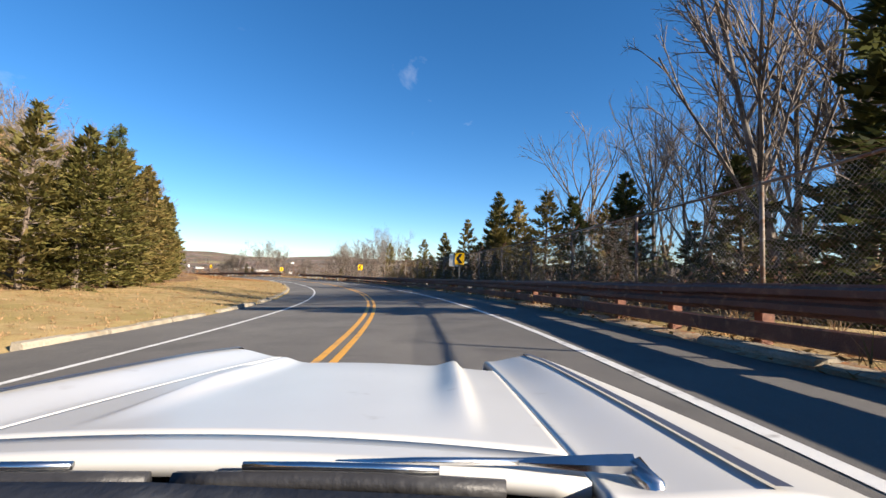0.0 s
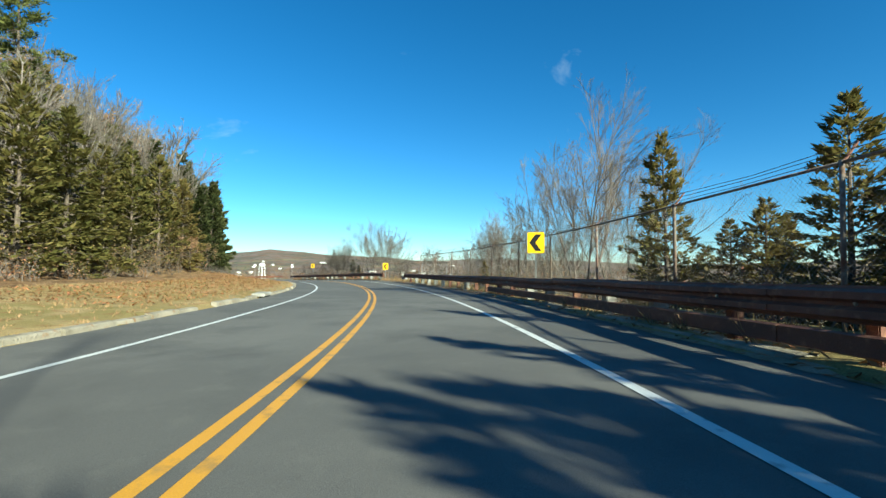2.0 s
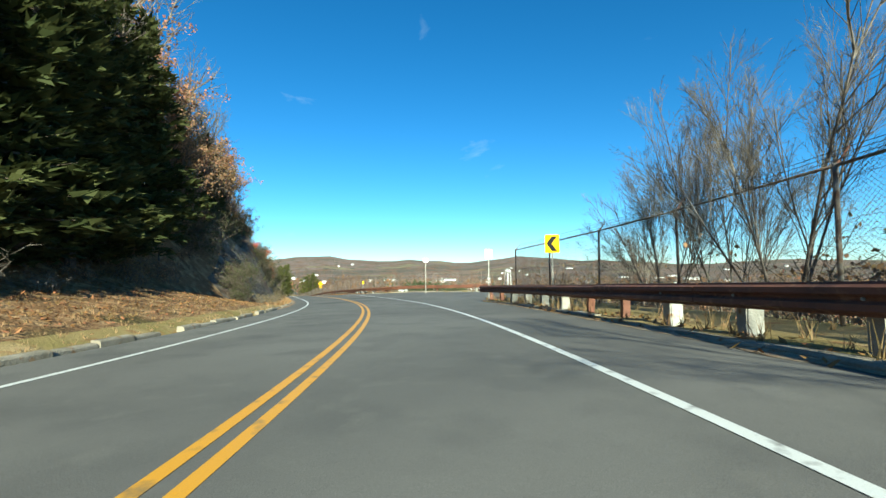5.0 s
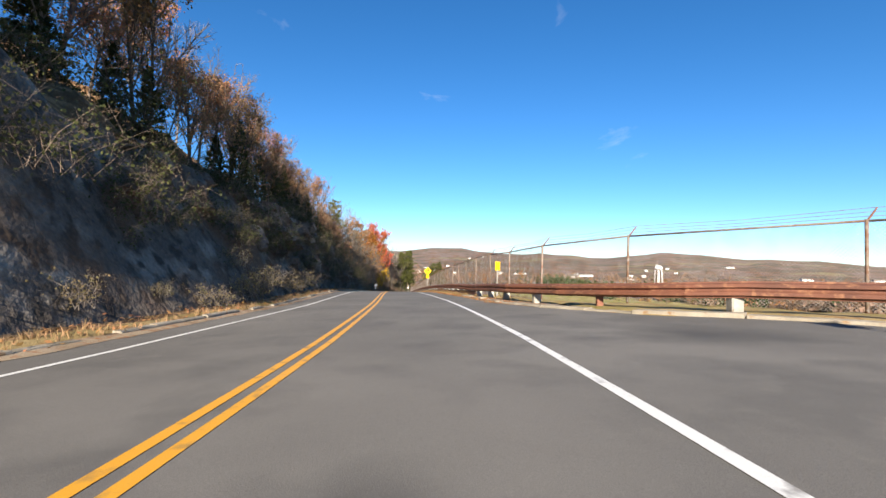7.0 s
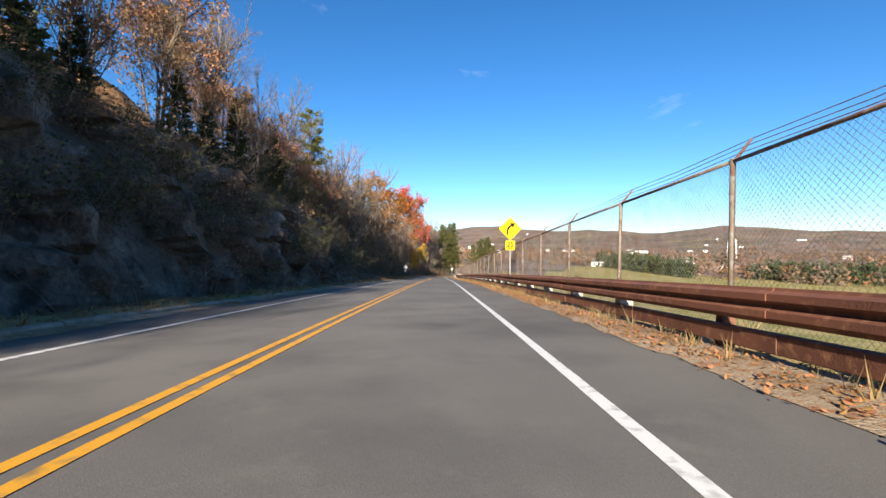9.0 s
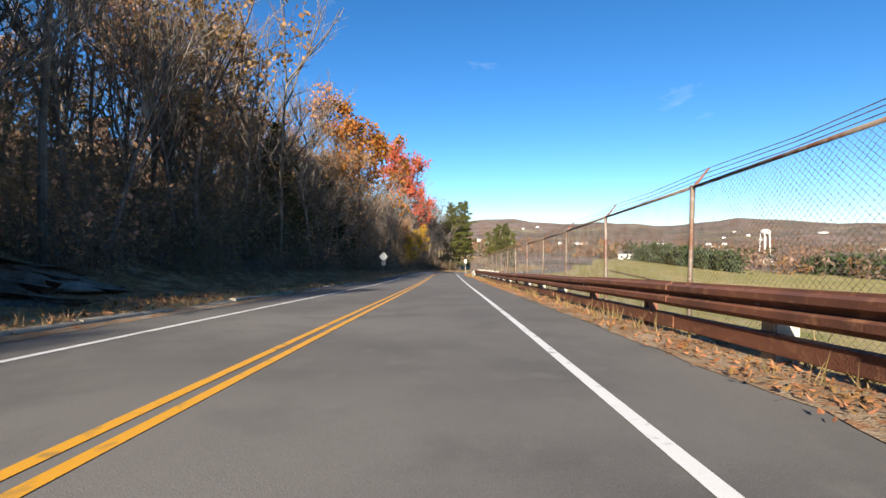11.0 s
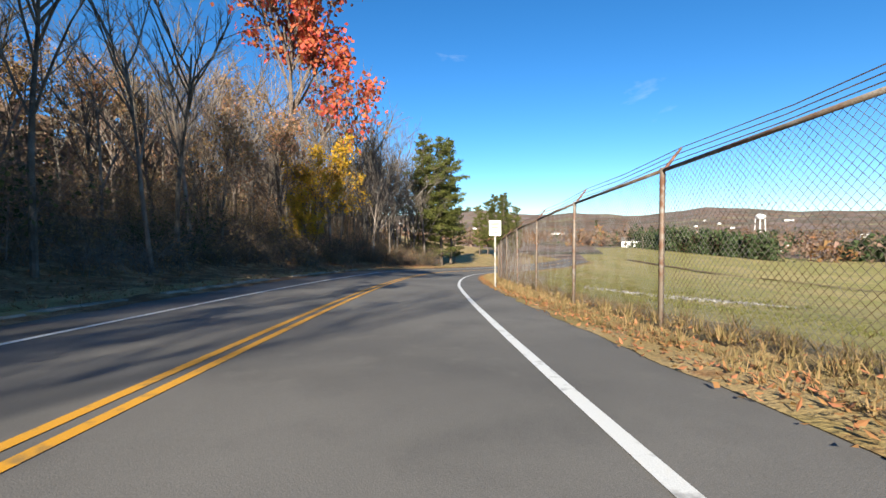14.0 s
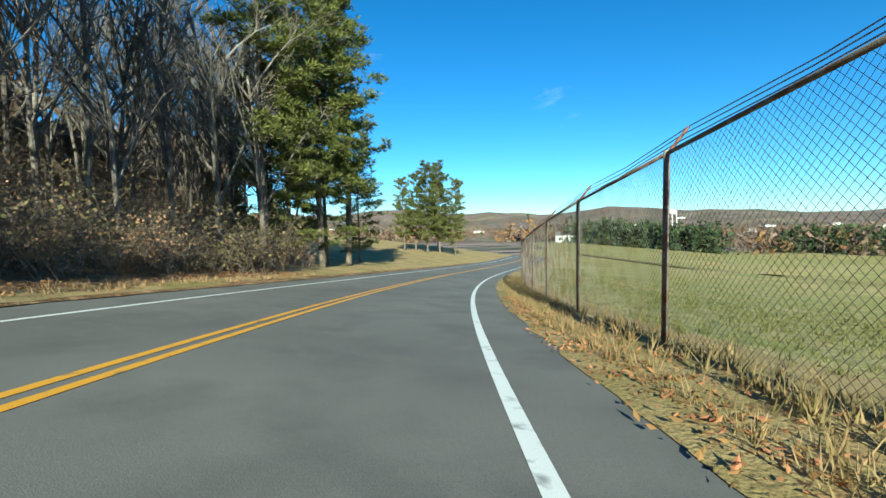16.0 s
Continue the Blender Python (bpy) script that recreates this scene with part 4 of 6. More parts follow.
for deep, step, lo in ((3.6, 3.4, -3), (7.0, 4.2, -2), (11.0, 4.6, 8), (15.5, 5.0, 30), (21.0, 5.5, 58)):
    s = lo + rnd.uniform(0, 2)
    while s < 148:
        h = back_height(s, deep) * rnd.uniform(0.82, 1.03)
        lat = wood_edge(s) - deep + rnd.uniform(-1.2, 1.2)
        k = rnd.random()
        if deep < 5 and k < 0.34 or s < 40 and k < 0.7:
            plant(CEDARS[rnd.choice((0, 1, 1)) if s < 100 else rnd.choice((2, 3))], s, lat, h * 0.72, 8, tall=1.15)
        elif k < 0.3:
            plant(rnd.choice(THIN), s, lat, h, 13)
        elif k < 0.84:
            plant(BARE[rnd.randrange(4)], s, lat, h, 12.5)
        elif k < 0.94:
            plant(OAKS[1], s, lat, h * 0.92, 12)
        else:
            plant(CEDARS[1], s, lat, h * 0.75, 8, tall=1.2)
        s += step * rnd.uniform(0.8, 1.2)
for s in range(6, 148, 5):
    plant(THICKETS[rnd.choice((0, 1, 1, 2))], s + rnd.uniform(-1, 1), wood_edge(s) - 4.5 - rnd.random() * 4, rnd.uniform(3.5, 5.5), 4.5)
plant(PINES[0], 85.5, -24.6, 18.4, 16, says="tall green pine standing above the cedars")
for s, d in ((97, 1.6), (101, 1.4), (107, 1.0), (143, 1.2), (150, 1.8)):
    plant(OAKS[1], s, wood_edge(s) + d, rnd.uniform(3.0, 4.2), 12)
for s in range(106, 152, 4):
    plant(SHRUBS[rnd.choice((0, 1, 1, 3))], s + rnd.uniform(-1, 1), wood_edge(s) + rnd.uniform(1.0, 2.0), rnd.uniform(1.0, 2.0), 2.2)


def cliff_lat(si, z):
    """Lateral place of the rock face at a height."""
    c = noise.cell(Vector((si * 0.8 + 0.12 * z, z * 0.22 + 0.1 * si, 3.0)))
    c2 = noise.cell(Vector((si * 1.7 - 0.3 * z, z * 0.6, 8.0)))
    n = noise.fractal(Vector((si * 0.22, z * 0.3, 0.5)), 0.9, 2.1, 5)
    lat = float(edge_left(si)) - 1.9 - float(lerp(si, (150, 2.0), (172, 1.6), (190, 0.3), (200, 0.0))) - 0.28 * max(z, 0) - 0.9 * c - 0.5 * c2 - 0.8 * n
    return min(lat + 0.12 * noise.noise(Vector((si * 2.3, z * 2.3, 1.0))), float(edge_left(si)) - 0.9)


# above the cliff: dark evergreens at the edge, russet and bare trees behind
def cliff_wood(s, lat):
    """How tall the trees above the rock stand; raised, mostly unseen, before s 176 to shade the face."""
    front = float(lerp(s, (146, 11), (160, 11.5), (174, 10), (184, 8.8), (200, 8.2), (226, 7.5), (240, 8.5), (254, 11)))
    back = float(lerp(s, (146, 17), (160, 17), (174, 15), (185, 12), (196, 11.5), (210, 11.5), (226, 12), (240, 13), (254, 15)))
    return front + (back - front) * min(1.0, max(0.0, (-13.0 - lat) / 7))


for s in range(146, 254, 4):
    a = s + rnd.uniform(-1.5, 1.5)
    out = -12.6 if s > 184 else -13.6
    plant(CEDARS[rnd.choice((2, 3, 3))], a, out + rnd.uniform(-0.8, 0.4), cliff_wood(s, out) * rnd.uniform(0.35, 0.6), 8, tall=1.2)
    plant(THICKETS[2], a + 2, out + 1.2 + rnd.uniform(-0.4, 0.4), rnd.uniform(2.2, 3.6), 4.5)
    plant(rnd.choice(OAKS), a, out + 0.2 + rnd.uniform(-0.5, 0.5), cliff_wood(s, out) * rnd.uniform(0.6, 0.8), 12)
    for lat in (-15, -19, -24):
        if lat == -24 and s % 8 == 2:
            continue
        plant(rnd.choice(OAKS + OAKS + OAKS + BARE[:3] + THIN), a + rnd.uniform(0, 3), lat + rnd.uniform(-1.2, 1.2), cliff_wood(s, lat) * rnd.uniform(0.85, 1.03), 12.3)
# up to s 190 only darker leaves, their colour standing in for shade
for s in range(148, 250, 3):
    plant(SHRUBS[rnd.choice((0, 0, 1, 2) if s > 190 else (2, 2, 2, 2))], s + rnd.uniform(-1, 1), -7.5 - rnd.random() * 0.5, rnd.uniform(0.9, 2.2) * (0.65 if s < 176 else 1), 2.2)
    if rnd.random() < 0.6:
        plant(THICKETS[rnd.choice((0, 1, 2) if s > 190 else (2, 2, 2))], s + rnd.uniform(-1, 1), -9.0 - rnd.random() * 1.6, rnd.uniform(1.8, 3.2), 4.5)
for s in range(148, 250, 2):
    for z in (rnd.uniform(1.6, 3.6), rnd.uniform(3.4, 6.0)):
        a = s + rnd.uniform(-1, 1)
        top = float(lerp(a, (144, 0.1), (156, 0.35), (166, 0.8), (200, 0.86), (232, 0.7), (250, 0.35), (257, 0.1)))
        p = Vector(place(a, cliff_lat(a, z) + 0.05, z * top - 0.2, flat=True))
        # darker leaf colours again up to s 190, painting shade onto the face
        kinds = (THICKETS[0], THICKETS[2], THICKETS[2], SHRUBS[0], SHRUBS[2]) if s > 190 else (THICKETS[2],) * 4 + (SHRUBS[2],)
        rnd.choice(kinds)(p, rnd.uniform(0.3, 0.62), rnd.uniform(0, 360), 0)
plant(PINES[0], 249, -14.2, 13.5, 16)

# the thicket down to the lower bend
def low_wood(s, lat):
    front = float(lerp(s, (250, 11.5), (262, 14.5), (276, 16), (290, 14.5), (302, 16), (312, 11), (322, 10), (332, 12), (345, 13), (360, 13), (370, 14.5), (378, 15.5), (392, 15)))
    back = float(lerp(s, (250, 15), (270, 17.5), (288, 19), (303, 18), (311, 14), (326, 12.5), (336, 14), (350, 17), (364, 22), (392, 22)))
    return front + (back - front) * min(1.0, max(0.0, (-12.0 - lat) / 8))


def low_edge(s):
    return float(lerp(s, (250, -11), (340, -11), (372, -10.8), (379, -13), (386, -18), (396, -24)))


s = 250.0
while s < 398:
    e = low_edge(s)
    for deep in (0.8, 4.6, 9.0, 14, 20):
        if deep > 9 and rnd.random() < 0.35:
            continue
        lat = e - deep + rnd.uniform(-1.6, 1.6)
        k = rnd.random()
        kind = rnd.choice(THIN) if k < 0.4 else BARE[rnd.randrange(4)] if k < 0.76 else (OAKS[1] if s < 352 else THIN[1]) if k < 0.94 or s > 330 else OAKS[0]
        plant(kind, s + rnd.uniform(-1.8, 1.8), lat, low_wood(s, lat) * rnd.uniform(0.7, 1.0), 12.6)
    big = float(lerp(s, (250, 3.5), (262, 6.5), (300, 6.5), (318, 4.5), (335, 3.4), (372, 3.0)))
    plant(THICKETS[rnd.choice((0, 1, 1, 2 if s < 330 else 1))], s + rnd.uniform(-1, 1), e - 0.4 - rnd.random(), min(big, 4.6) * rnd.uniform(0.7, 1.0), 4.5)
    plant(TANGLES[rnd.choice((0, 0, 1))], s + 1.5 + rnd.uniform(-1, 1), e - 2.6 - rnd.random() * 1.5, big * rnd.uniform(0.9, 1.25), 8)
    plant(TANGLES[rnd.choice((0, 1))], s + rnd.uniform(-1, 1), e - 10 - rnd.random() * 4, rnd.uniform(5, 7.5), 8)
    if s > 340:
        for deep in (-0.6, 1.5, 4.0, 7.0):
            plant(THICKETS[rnd.choice((0, 1, 1))], s + rnd.uniform(-1.5, 1.5), e - deep - rnd.random() * 2, rnd.uniform(2.4, 4.0), 4.5)
    if s > 322:
        plant(TANGLES[rnd.choice((0, 1))], s + rnd.uniform(-1, 1), e - 24 - rnd.random() * 5, rnd.uniform(7, 9.5), 8)
        plant(THIN[rnd.randrange(2)], s + 2, e - 27 - rnd.random() * 5, rnd.uniform(15, 20), 13)
    for _ in range(2):
        plant(SHRUBS[rnd.choice((0, 1, 2, 3))], s + rnd.uniform(-2, 2), e + 0.6 - rnd.random() * 1.2, rnd.uniform(1.2, 2.2), 2.2)
    s += 3.3 if s < 318 else 3.8
plant(GOLD[0], 303.5, -11.6, 19.5, 12)
plant(GOLD[2], 343.5, -13.2, 23, 12)
plant(GOLD[1], 341.5, -11.0, 9.0, 12)
plant(GOLD[1], 339, -10.2, 4.5, 12)
plant(GOLD[1], 361.6, -19.5, 11, 12)
plant(OAKS[0], 300, -18, 20, 12)
# weeds and low scrub behind the fence
for s, lat, h in ((331, 4.2, 0.9), (333.5, 4.6, 1.2), (335.2, 3.9, 1.0), (336.8, 4.8, 1.3), (338.5, 4.2, 1.1), (340.2, 5.2, 1.2), (342.5, 4.4, 0.8), (346, 3.8, 0.6), (351, 4.0, 0.6)):
    plant(SHRUBS[rnd.choice((0, 2, 2))], s, lat, h, 2.2)
plant(CEDARS[3], 293, -13.5, 11, 8)
plant(CEDARS[2], 283, -14.5, 12, 8)

# pines by the lawn after the lower bend
def level(x, y):
    """Ground level at a place of the plan."""
    d = np.hypot(LX - x, LY - y)
    i = int(d.argmin())
    h = math.radians(LH[i])
    lat = (x - LX[i]) * math.cos(h) + (y - LY[i]) * math.sin(h)
    if -48 < SS[i] < 468 and -88 < lat < 118:
        return float(place(SS[i], lat, ground_z(SS[i], lat))[2])
    return float(country_z(x, y)[0])


def plant_at(kind, x, y, height, native):
    return kind(Vector((x, y, level(x, y))), height / native, rnd.uniform(0, 360), rnd.uniform(-2, 2))


for x, y, h, k in ((-302.5, 196.5, 21.5, 0), (-297.5, 193, 20.5, 0), (-305.5, 192.5, 19.5, 0), (-294.5, 189, 19.5, 0), (-300, 194, 15, 1), (-296, 190.5, 12, 1), (-308, 199.5, 10, 1)):
    plant_at(PINES[k], x, y, h, 16)
for x, y, h in ((-344, 226.5, 17.5), (-347, 231, 18.5), (-342, 231.5, 15), (-350, 227, 16), (-352, 233.5, 17), (-346, 222.5, 14)):
    plant_at(PINES[2], x, y, h, 16)
for x, y, h in ((-312, 193, 6), (-318, 190, 7), (-330, 188, 8)):
    plant_at(CEDARS[0], x, y, h, 8)

# right of the bend: woods behind the fence
for s, lat, h, k in ((12, 11, 13, 0), (15, 14, 14, 2), (18, 11.5, 12, 1), (13, 17, 14, 0), (17, 18, 14, 1), (11.5, 13.5, 15, 2), (98, 15, 5, 0), (137, 14, 7, 1)):
    plant(BARE[k], s, lat, h, 12)
for s, lat, h, k in ((115.2, 9.6, 10.2, 0), (108, 8.7, 8.4, 1), (123, 7.6, 7.6, 1), (126, 9.0, 6.8, 0), (128, 8.4, 6, 1), (65.6, 7.6, 8.2, 1), (68, 11.2, 9.6, 0), (101, 18.3, 10, 0), (93, 16, 10, 0), (97, 20, 11, 1), (88, 20, 11, 0), (84, 15.5, 9, 0)):
    plant(VASE[k], s, lat, h, 12)
for s, lat, h, k in ((8, 10, 9, 2), (118.5, 8.4, 2.4, 0), (121, 8.6, 3.6, 2), (25, 13, 7.5, 1), (84, 9.5, 2.9, 0)):
    plant(CEDARS[k], s, lat, h, 8)
for s, lat, h, tall in ((60.5, 8.0, 4.2, 1.35), (55.5, 8.6, 4.4, 1.15), (50, 8.4, 4.6, 1.2), (44.5, 8.8, 5.0, 1.2), (40, 9.6, 6.0, 1.15), (36, 10.4, 8.2, 1.05), (33.5, 9.8, 7.8, 1.1), (37.5, 13, 9.5, 1.05), (31, 12, 8.5, 1.0)):
    plant(CEDARS[1], s, lat, h, 8, tall=tall, says="broad ragged cedar with an uneven tapering top")
for i in range(26):
    s = 29 + 1.35 * i
    plant(CEDARS[rnd.choice((0, 1, 1))], s + rnd.uniform(-0.6, 0.6), 8.8 + rnd.uniform(-0.5, 1.8), float(lerp(s, (29, 6.2), (40, 5.0), (52, 4.6), (62, 3.6))) * rnd.uniform(0.85, 1.12), 8, tall=0.88)
plant(OAKS[1], 37, 10.6, 6.0, 12)
plant(OAKS[1], 52.5, 8.2, 3.4, 12)
plant(OAKS[0], 30, 14.5, 8, 12)
for s in range(10, 34, 3):
    plant(THICKETS[rnd.choice((0, 1, 1, 2))], s + rnd.uniform(-1, 1), 9.2 + rnd.random() * 1.5, rnd.uniform(3.2, 4.6), 4.5)
    plant(THICKETS[rnd.choice((0, 1, 2))], s + rnd.uniform(-1, 1), 13 + rnd.random() * 3, rnd.uniform(4, 6.5), 4.5)
    plant(CEDARS[2], s + 1, 18 + rnd.random() * 5, rnd.uniform(6, 9), 8)
    plant(THIN[rnd.randrange(2)], s + rnd.uniform(-1, 1), 12 + rnd.random() * 6, rnd.uniform(11, 15), 14)
for s in range(9, 140, 3):
    for _ in range(2):
        plant(SHRUBS[rnd.choice((0, 0, 1, 2, 3))], s + rnd.uniform(-1, 1), 7.6 + (4 if 86 < s < 112 else 0) + rnd.random() * 4, rnd.uniform(1.4, 2.8), 2.2)

for s in range(10, 28, 3):
    plant(CEDARS[2], s + rnd.uniform(-1, 1), 10.5 + rnd.uniform(-0.8, 1.8), rnd.uniform(4.5, 7.5), 8)
    plant(THICKETS[rnd.choice((0, 2))], s + rnd.uniform(-1, 1), 16 + rnd.uniform(-2, 2), rnd.uniform(5.5, 8), 4.5)

for s, lat, h, k in ((105, 14, 6.5, 0), (110, 17, 7, 1), (116, 15, 6, 0)):
    plant(VASE[k], s, lat, h, 12)
for s in range(94, 136, 3):
    plant(THICKETS[rnd.choice((0, 1, 1))], s + rnd.uniform(-1, 1), 13.5 + rnd.uniform(-1.5, 2.5), rnd.uniform(2.2, 3.6), 4.5)


# ---- rock face beside the road ----
def build_cliff():
    s = np.arange(144, 257, 0.35)
    zs = np.arange(-0.3, 7.3, 0.28)
    v = []
    for si in s:
        tall = float(lerp(si, (144, 0.1), (156, 0.35), (166, 0.8), (200, 0.86), (232, 0.7), (250, 0.35), (257, 0.1)))
        for z in zs:
            n = noise.fractal(Vector((si * 0.22, z * 0.3, 0.5)), 0.9, 2.1, 5)
            lat = cliff_lat(si, z)
            v.append(place(si, lat, z * tall + 0.25 * n, flat=True))
    k = len(zs)
    f = [(i * k + j, i * k + j + 1, (i + 1) * k + j + 1, (i + 1) * k + j) for i in range(len(s) - 1) for j in range(k - 1)]
    put("cliff", mesh_of("cliff", v, f, ROCK), label="dark fractured rock face with brush growing over it", category="cliff", kind="structure")


build_cliff()


# ---- road signs ----
def flat_shape(points, y, thick=0.004):
    """A plate of the outline points (x, z), its face at y towards -y."""
    bm = bmesh.new()
    a = [bm.verts.new((x, y, z)) for x, z in points]
    b = [bm.verts.new((x, y + thick, z)) for x, z in points]
    bm.faces.new(a), bm.faces.new(b[::-1])
    n = len(points)
    for i in range(n):
        bm.faces.new((a[i], b[i], b[(i + 1) % n], a[(i + 1) % n]))
    bmesh.ops.recalc_face_normals(bm, faces=bm.faces[:])
    return bm


def rounded(w, h, r, z0):
    out = []
    for cx, cz, a0 in ((w / 2 - r, h / 2 - r, 0), (-w / 2 + r, h / 2 - r, 90), (-w / 2 + r, -h / 2 + r, 180), (w / 2 - r, -h / 2 + r, 270)):
        for k in range(4):
            a = radians(a0 + 30 * k)
            out.append((cx + r * math.cos(a), cz + r * math.sin(a) + z0))
    return out


def sign_post(owner, top, foot=-0.4, material=None):
    prof = [(-0.03, 0.012), (-0.03, 0.0), (-0.012, 0.0), (-0.006, 0.03), (0.006, 0.03), (0.012, 0.0), (0.03, 0.0), (0.03, 0.012), (0.014, 0.012), (0.008, 0.042), (-0.008, 0.042), (-0.014, 0.012)]
    bm = bmesh.new()
    a = [bm.verts.new((x, y + 0.012, foot)) for x, y in prof]
    b = [bm.verts.new((x, y + 0.012, top)) for x, y in prof]
    for i in range(len(prof)):
        j = (i + 1) % len(prof)
        bm.faces.new((a[i], a[j], b[j], b[i]))
    bm.faces.new(a[::-1]), bm.faces.new(b)
    return part("post", bm, material or GALV, owner, "ribbed galvanised post")


def bolts(plate, zs):
    for z in zs:
        bm = bmesh.new()
        bmesh.ops.create_cone(bm, cap_ends=True, segments=8, radius1=0.014, radius2=0.01, depth=0.01)
        b = part("bolt", bm, GALV, plate)
        b.matrix_basis = pose(0, -0.008, z, 90, 0, 0)


def chevron_sign(s, lat, turn, centre=1.95, w=0.6, h=0.75):
    t = thing("chevron_sign", spot(s, lat, 0, turn), "yellow chevron sign with black arrow on a steel post", "road sign", "chevron signs on the bend")
    sign_post(t, centre + h / 2)
    plate = part("plate", flat_shape(rounded(w, h, 0.04, centre), 0.0), SIGN_YELLOW, t)
    part("chevron", flat_shape([(0.2, centre + 0.3), (-0.02, centre + 0.3), (-0.24, centre), (-0.02, centre - 0.3), (0.2, centre - 0.3), (-0.02, centre)], -0.006, 0.004), SIGN_BLACK, plate, "black chevron pointing along the bend")
    bolts(plate, (centre + 0.34, centre - 0.34))
    return t


for s, lat, turn, c in ((27.95, 4.6, -14, 2.15), (62.8, 4.5, -14, 2.1), (99.7, 4.85, -14, 1.62), (132, 6.2, -10, 2.5)):
    t = chevron_sign(s, lat, turn, c)
    if s < 30:
        part("rear_plate", flat_shape([(x - 0.36, z) for x, z in rounded(0.6, 0.75, 0.04, c - 0.12)], 0.07), ALUMINIUM, t, "bare metal back of a second sign plate")


def small_sign(s, lat, label, material, w, h, centre, turn=0.0, bars=()):
    t = thing("road_sign", spot(s, lat, 0, turn), label, "road sign", "road signs")
    sign_post(t, centre + h / 2 - 0.02)
    plate = part("plate", flat_shape(rounded(w, h, 0.03, centre), 0.0), material, t)
    for z, bw, bh, m in bars:
        part("lettering_bar", flat_shape([(-bw / 2, centre + z), (bw / 2, centre + z), (bw / 2, centre + z + bh), (-bw / 2, centre + z + bh)], -0.006), m, plate)
    bolts(plate, (centre + h * 0.45, centre - h * 0.45))
    return t


small_sign(141, 6.3, "small white sign on a post beside the guardrail", SIGN_WHITE, 0.45, 0.6, 2.75, -6)
small_sign(157.6, 6.4, "pale sign standing at the edge of the pull-off", SIGN_WHITE, 0.5, 0.4, 3.3, -6)
small_sign(180, 4.15, "narrow yellow marker sign beside the fence", SIGN_YELLOW, 0.24, 0.44, 1.6, 0)
small_sign(326.3, 2.02, "white rectangular sign with faded red lettering", SIGN_WHITE, 0.46, 0.6, 2.37, 0, ((0.12, 0.34, 0.08, SIGN_RED), (0.0, 0.3, 0.07, SIGN_RED), (-0.1, 0.34, 0.05, SIGN_RED), (-0.2, 0.26, 0.04, SIGN_BLACK)))


def curve_sign(s, lat):
    t = thing("curve_sign", spot(s, lat, 0, 4), "yellow diamond bend warning above a 25 plate", "road sign", "road signs")
    sign_post(t, 3.7)
    c, d = 3.05, 0.54
    plate = part("diamond_plate", flat_shape([(0.03, c - d), (d, c - 0.03), (d, c + 0.03), (0.03, c + d), (-0.03, c + d), (-d, c + 0.03), (-d, c - 0.03), (-0.03, c - d)], 0.0), SIGN_YELLOW, t)
    # bent arrow: a shaft that leans to the right, with its head
    shaft = []
    mid = [(-0.14, -0.3), (-0.14, -0.12), (-0.11, 0.0), (-0.03, 0.1), (0.05, 0.16)]
    for i, (x, z) in enumerate(mid):
        a, b = mid[max(i - 1, 0)], mid[min(i + 1, 4)]
        dx, dz = b[0] - a[0], b[1] - a[1]
        ln = math.hypot(dx, dz)
        shaft.append((x, z, -dz / ln * 0.05, dx / ln * 0.05))
    outline = [(x + nx, c + z + nz) for x, z, nx, nz in shaft] + [(-0.02, c + 0.28), (0.25, c + 0.27), (0.14, c + 0.05)] + [(x - nx, c + z - nz) for x, z, nx, nz in reversed(shaft)]
    part("arrow", flat_shape(outline, -0.006), SIGN_BLACK, plate, "black arrow bending to the right")
    lower = part("speed_plate", flat_shape(rounded(0.46, 0.46, 0.03, c - d - 0.27), 0.0), SIGN_YELLOW, t)
    txt = bpy.data.curves.new("digits", "FONT")
    txt.body, txt.size, txt.align_x, txt.align_y, txt.extrude, txt.offset = "25", 0.36, "CENTER", "CENTER", 0.002, 0.008
    txt.materials.append(SIGN_BLACK)
    ob = put("digits", txt, lower)
    ob.matrix_basis = pose(0, -0.007, c - d - 0.24, 90, 0, 0)
    part("lettering_bar", flat_shape([(-0.12, c - d - 0.44), (0.12, c - d - 0.44), (0.12, c - d - 0.4), (-0.12, c - d - 0.4)], -0.006), SIGN_BLACK, lower)
    bolts(plate, (c + 0.42, c - 0.42))


curve_sign(223.2, 3.38)


def back_sign(s, lat):
    t = thing("warning_sign", spot(s, lat, float(ground_z(s, lat)), 180), "back of a bare metal diamond sign with a plate below", "road sign", "road signs")
    sign_post(t, 2.6)
    c, d = 2.15, 0.53
    part("diamond_plate", flat_shape([(0, c - d), (d, c), (0, c + d), (-d, c)], -0.004), ALUMINIUM, t)
    part("speed_plate", flat_shape(rounded(0.46, 0.46, 0.03, c - d - 0.25), -0.004), ALUMINIUM, t)


back_sign(296.8, -7.5)


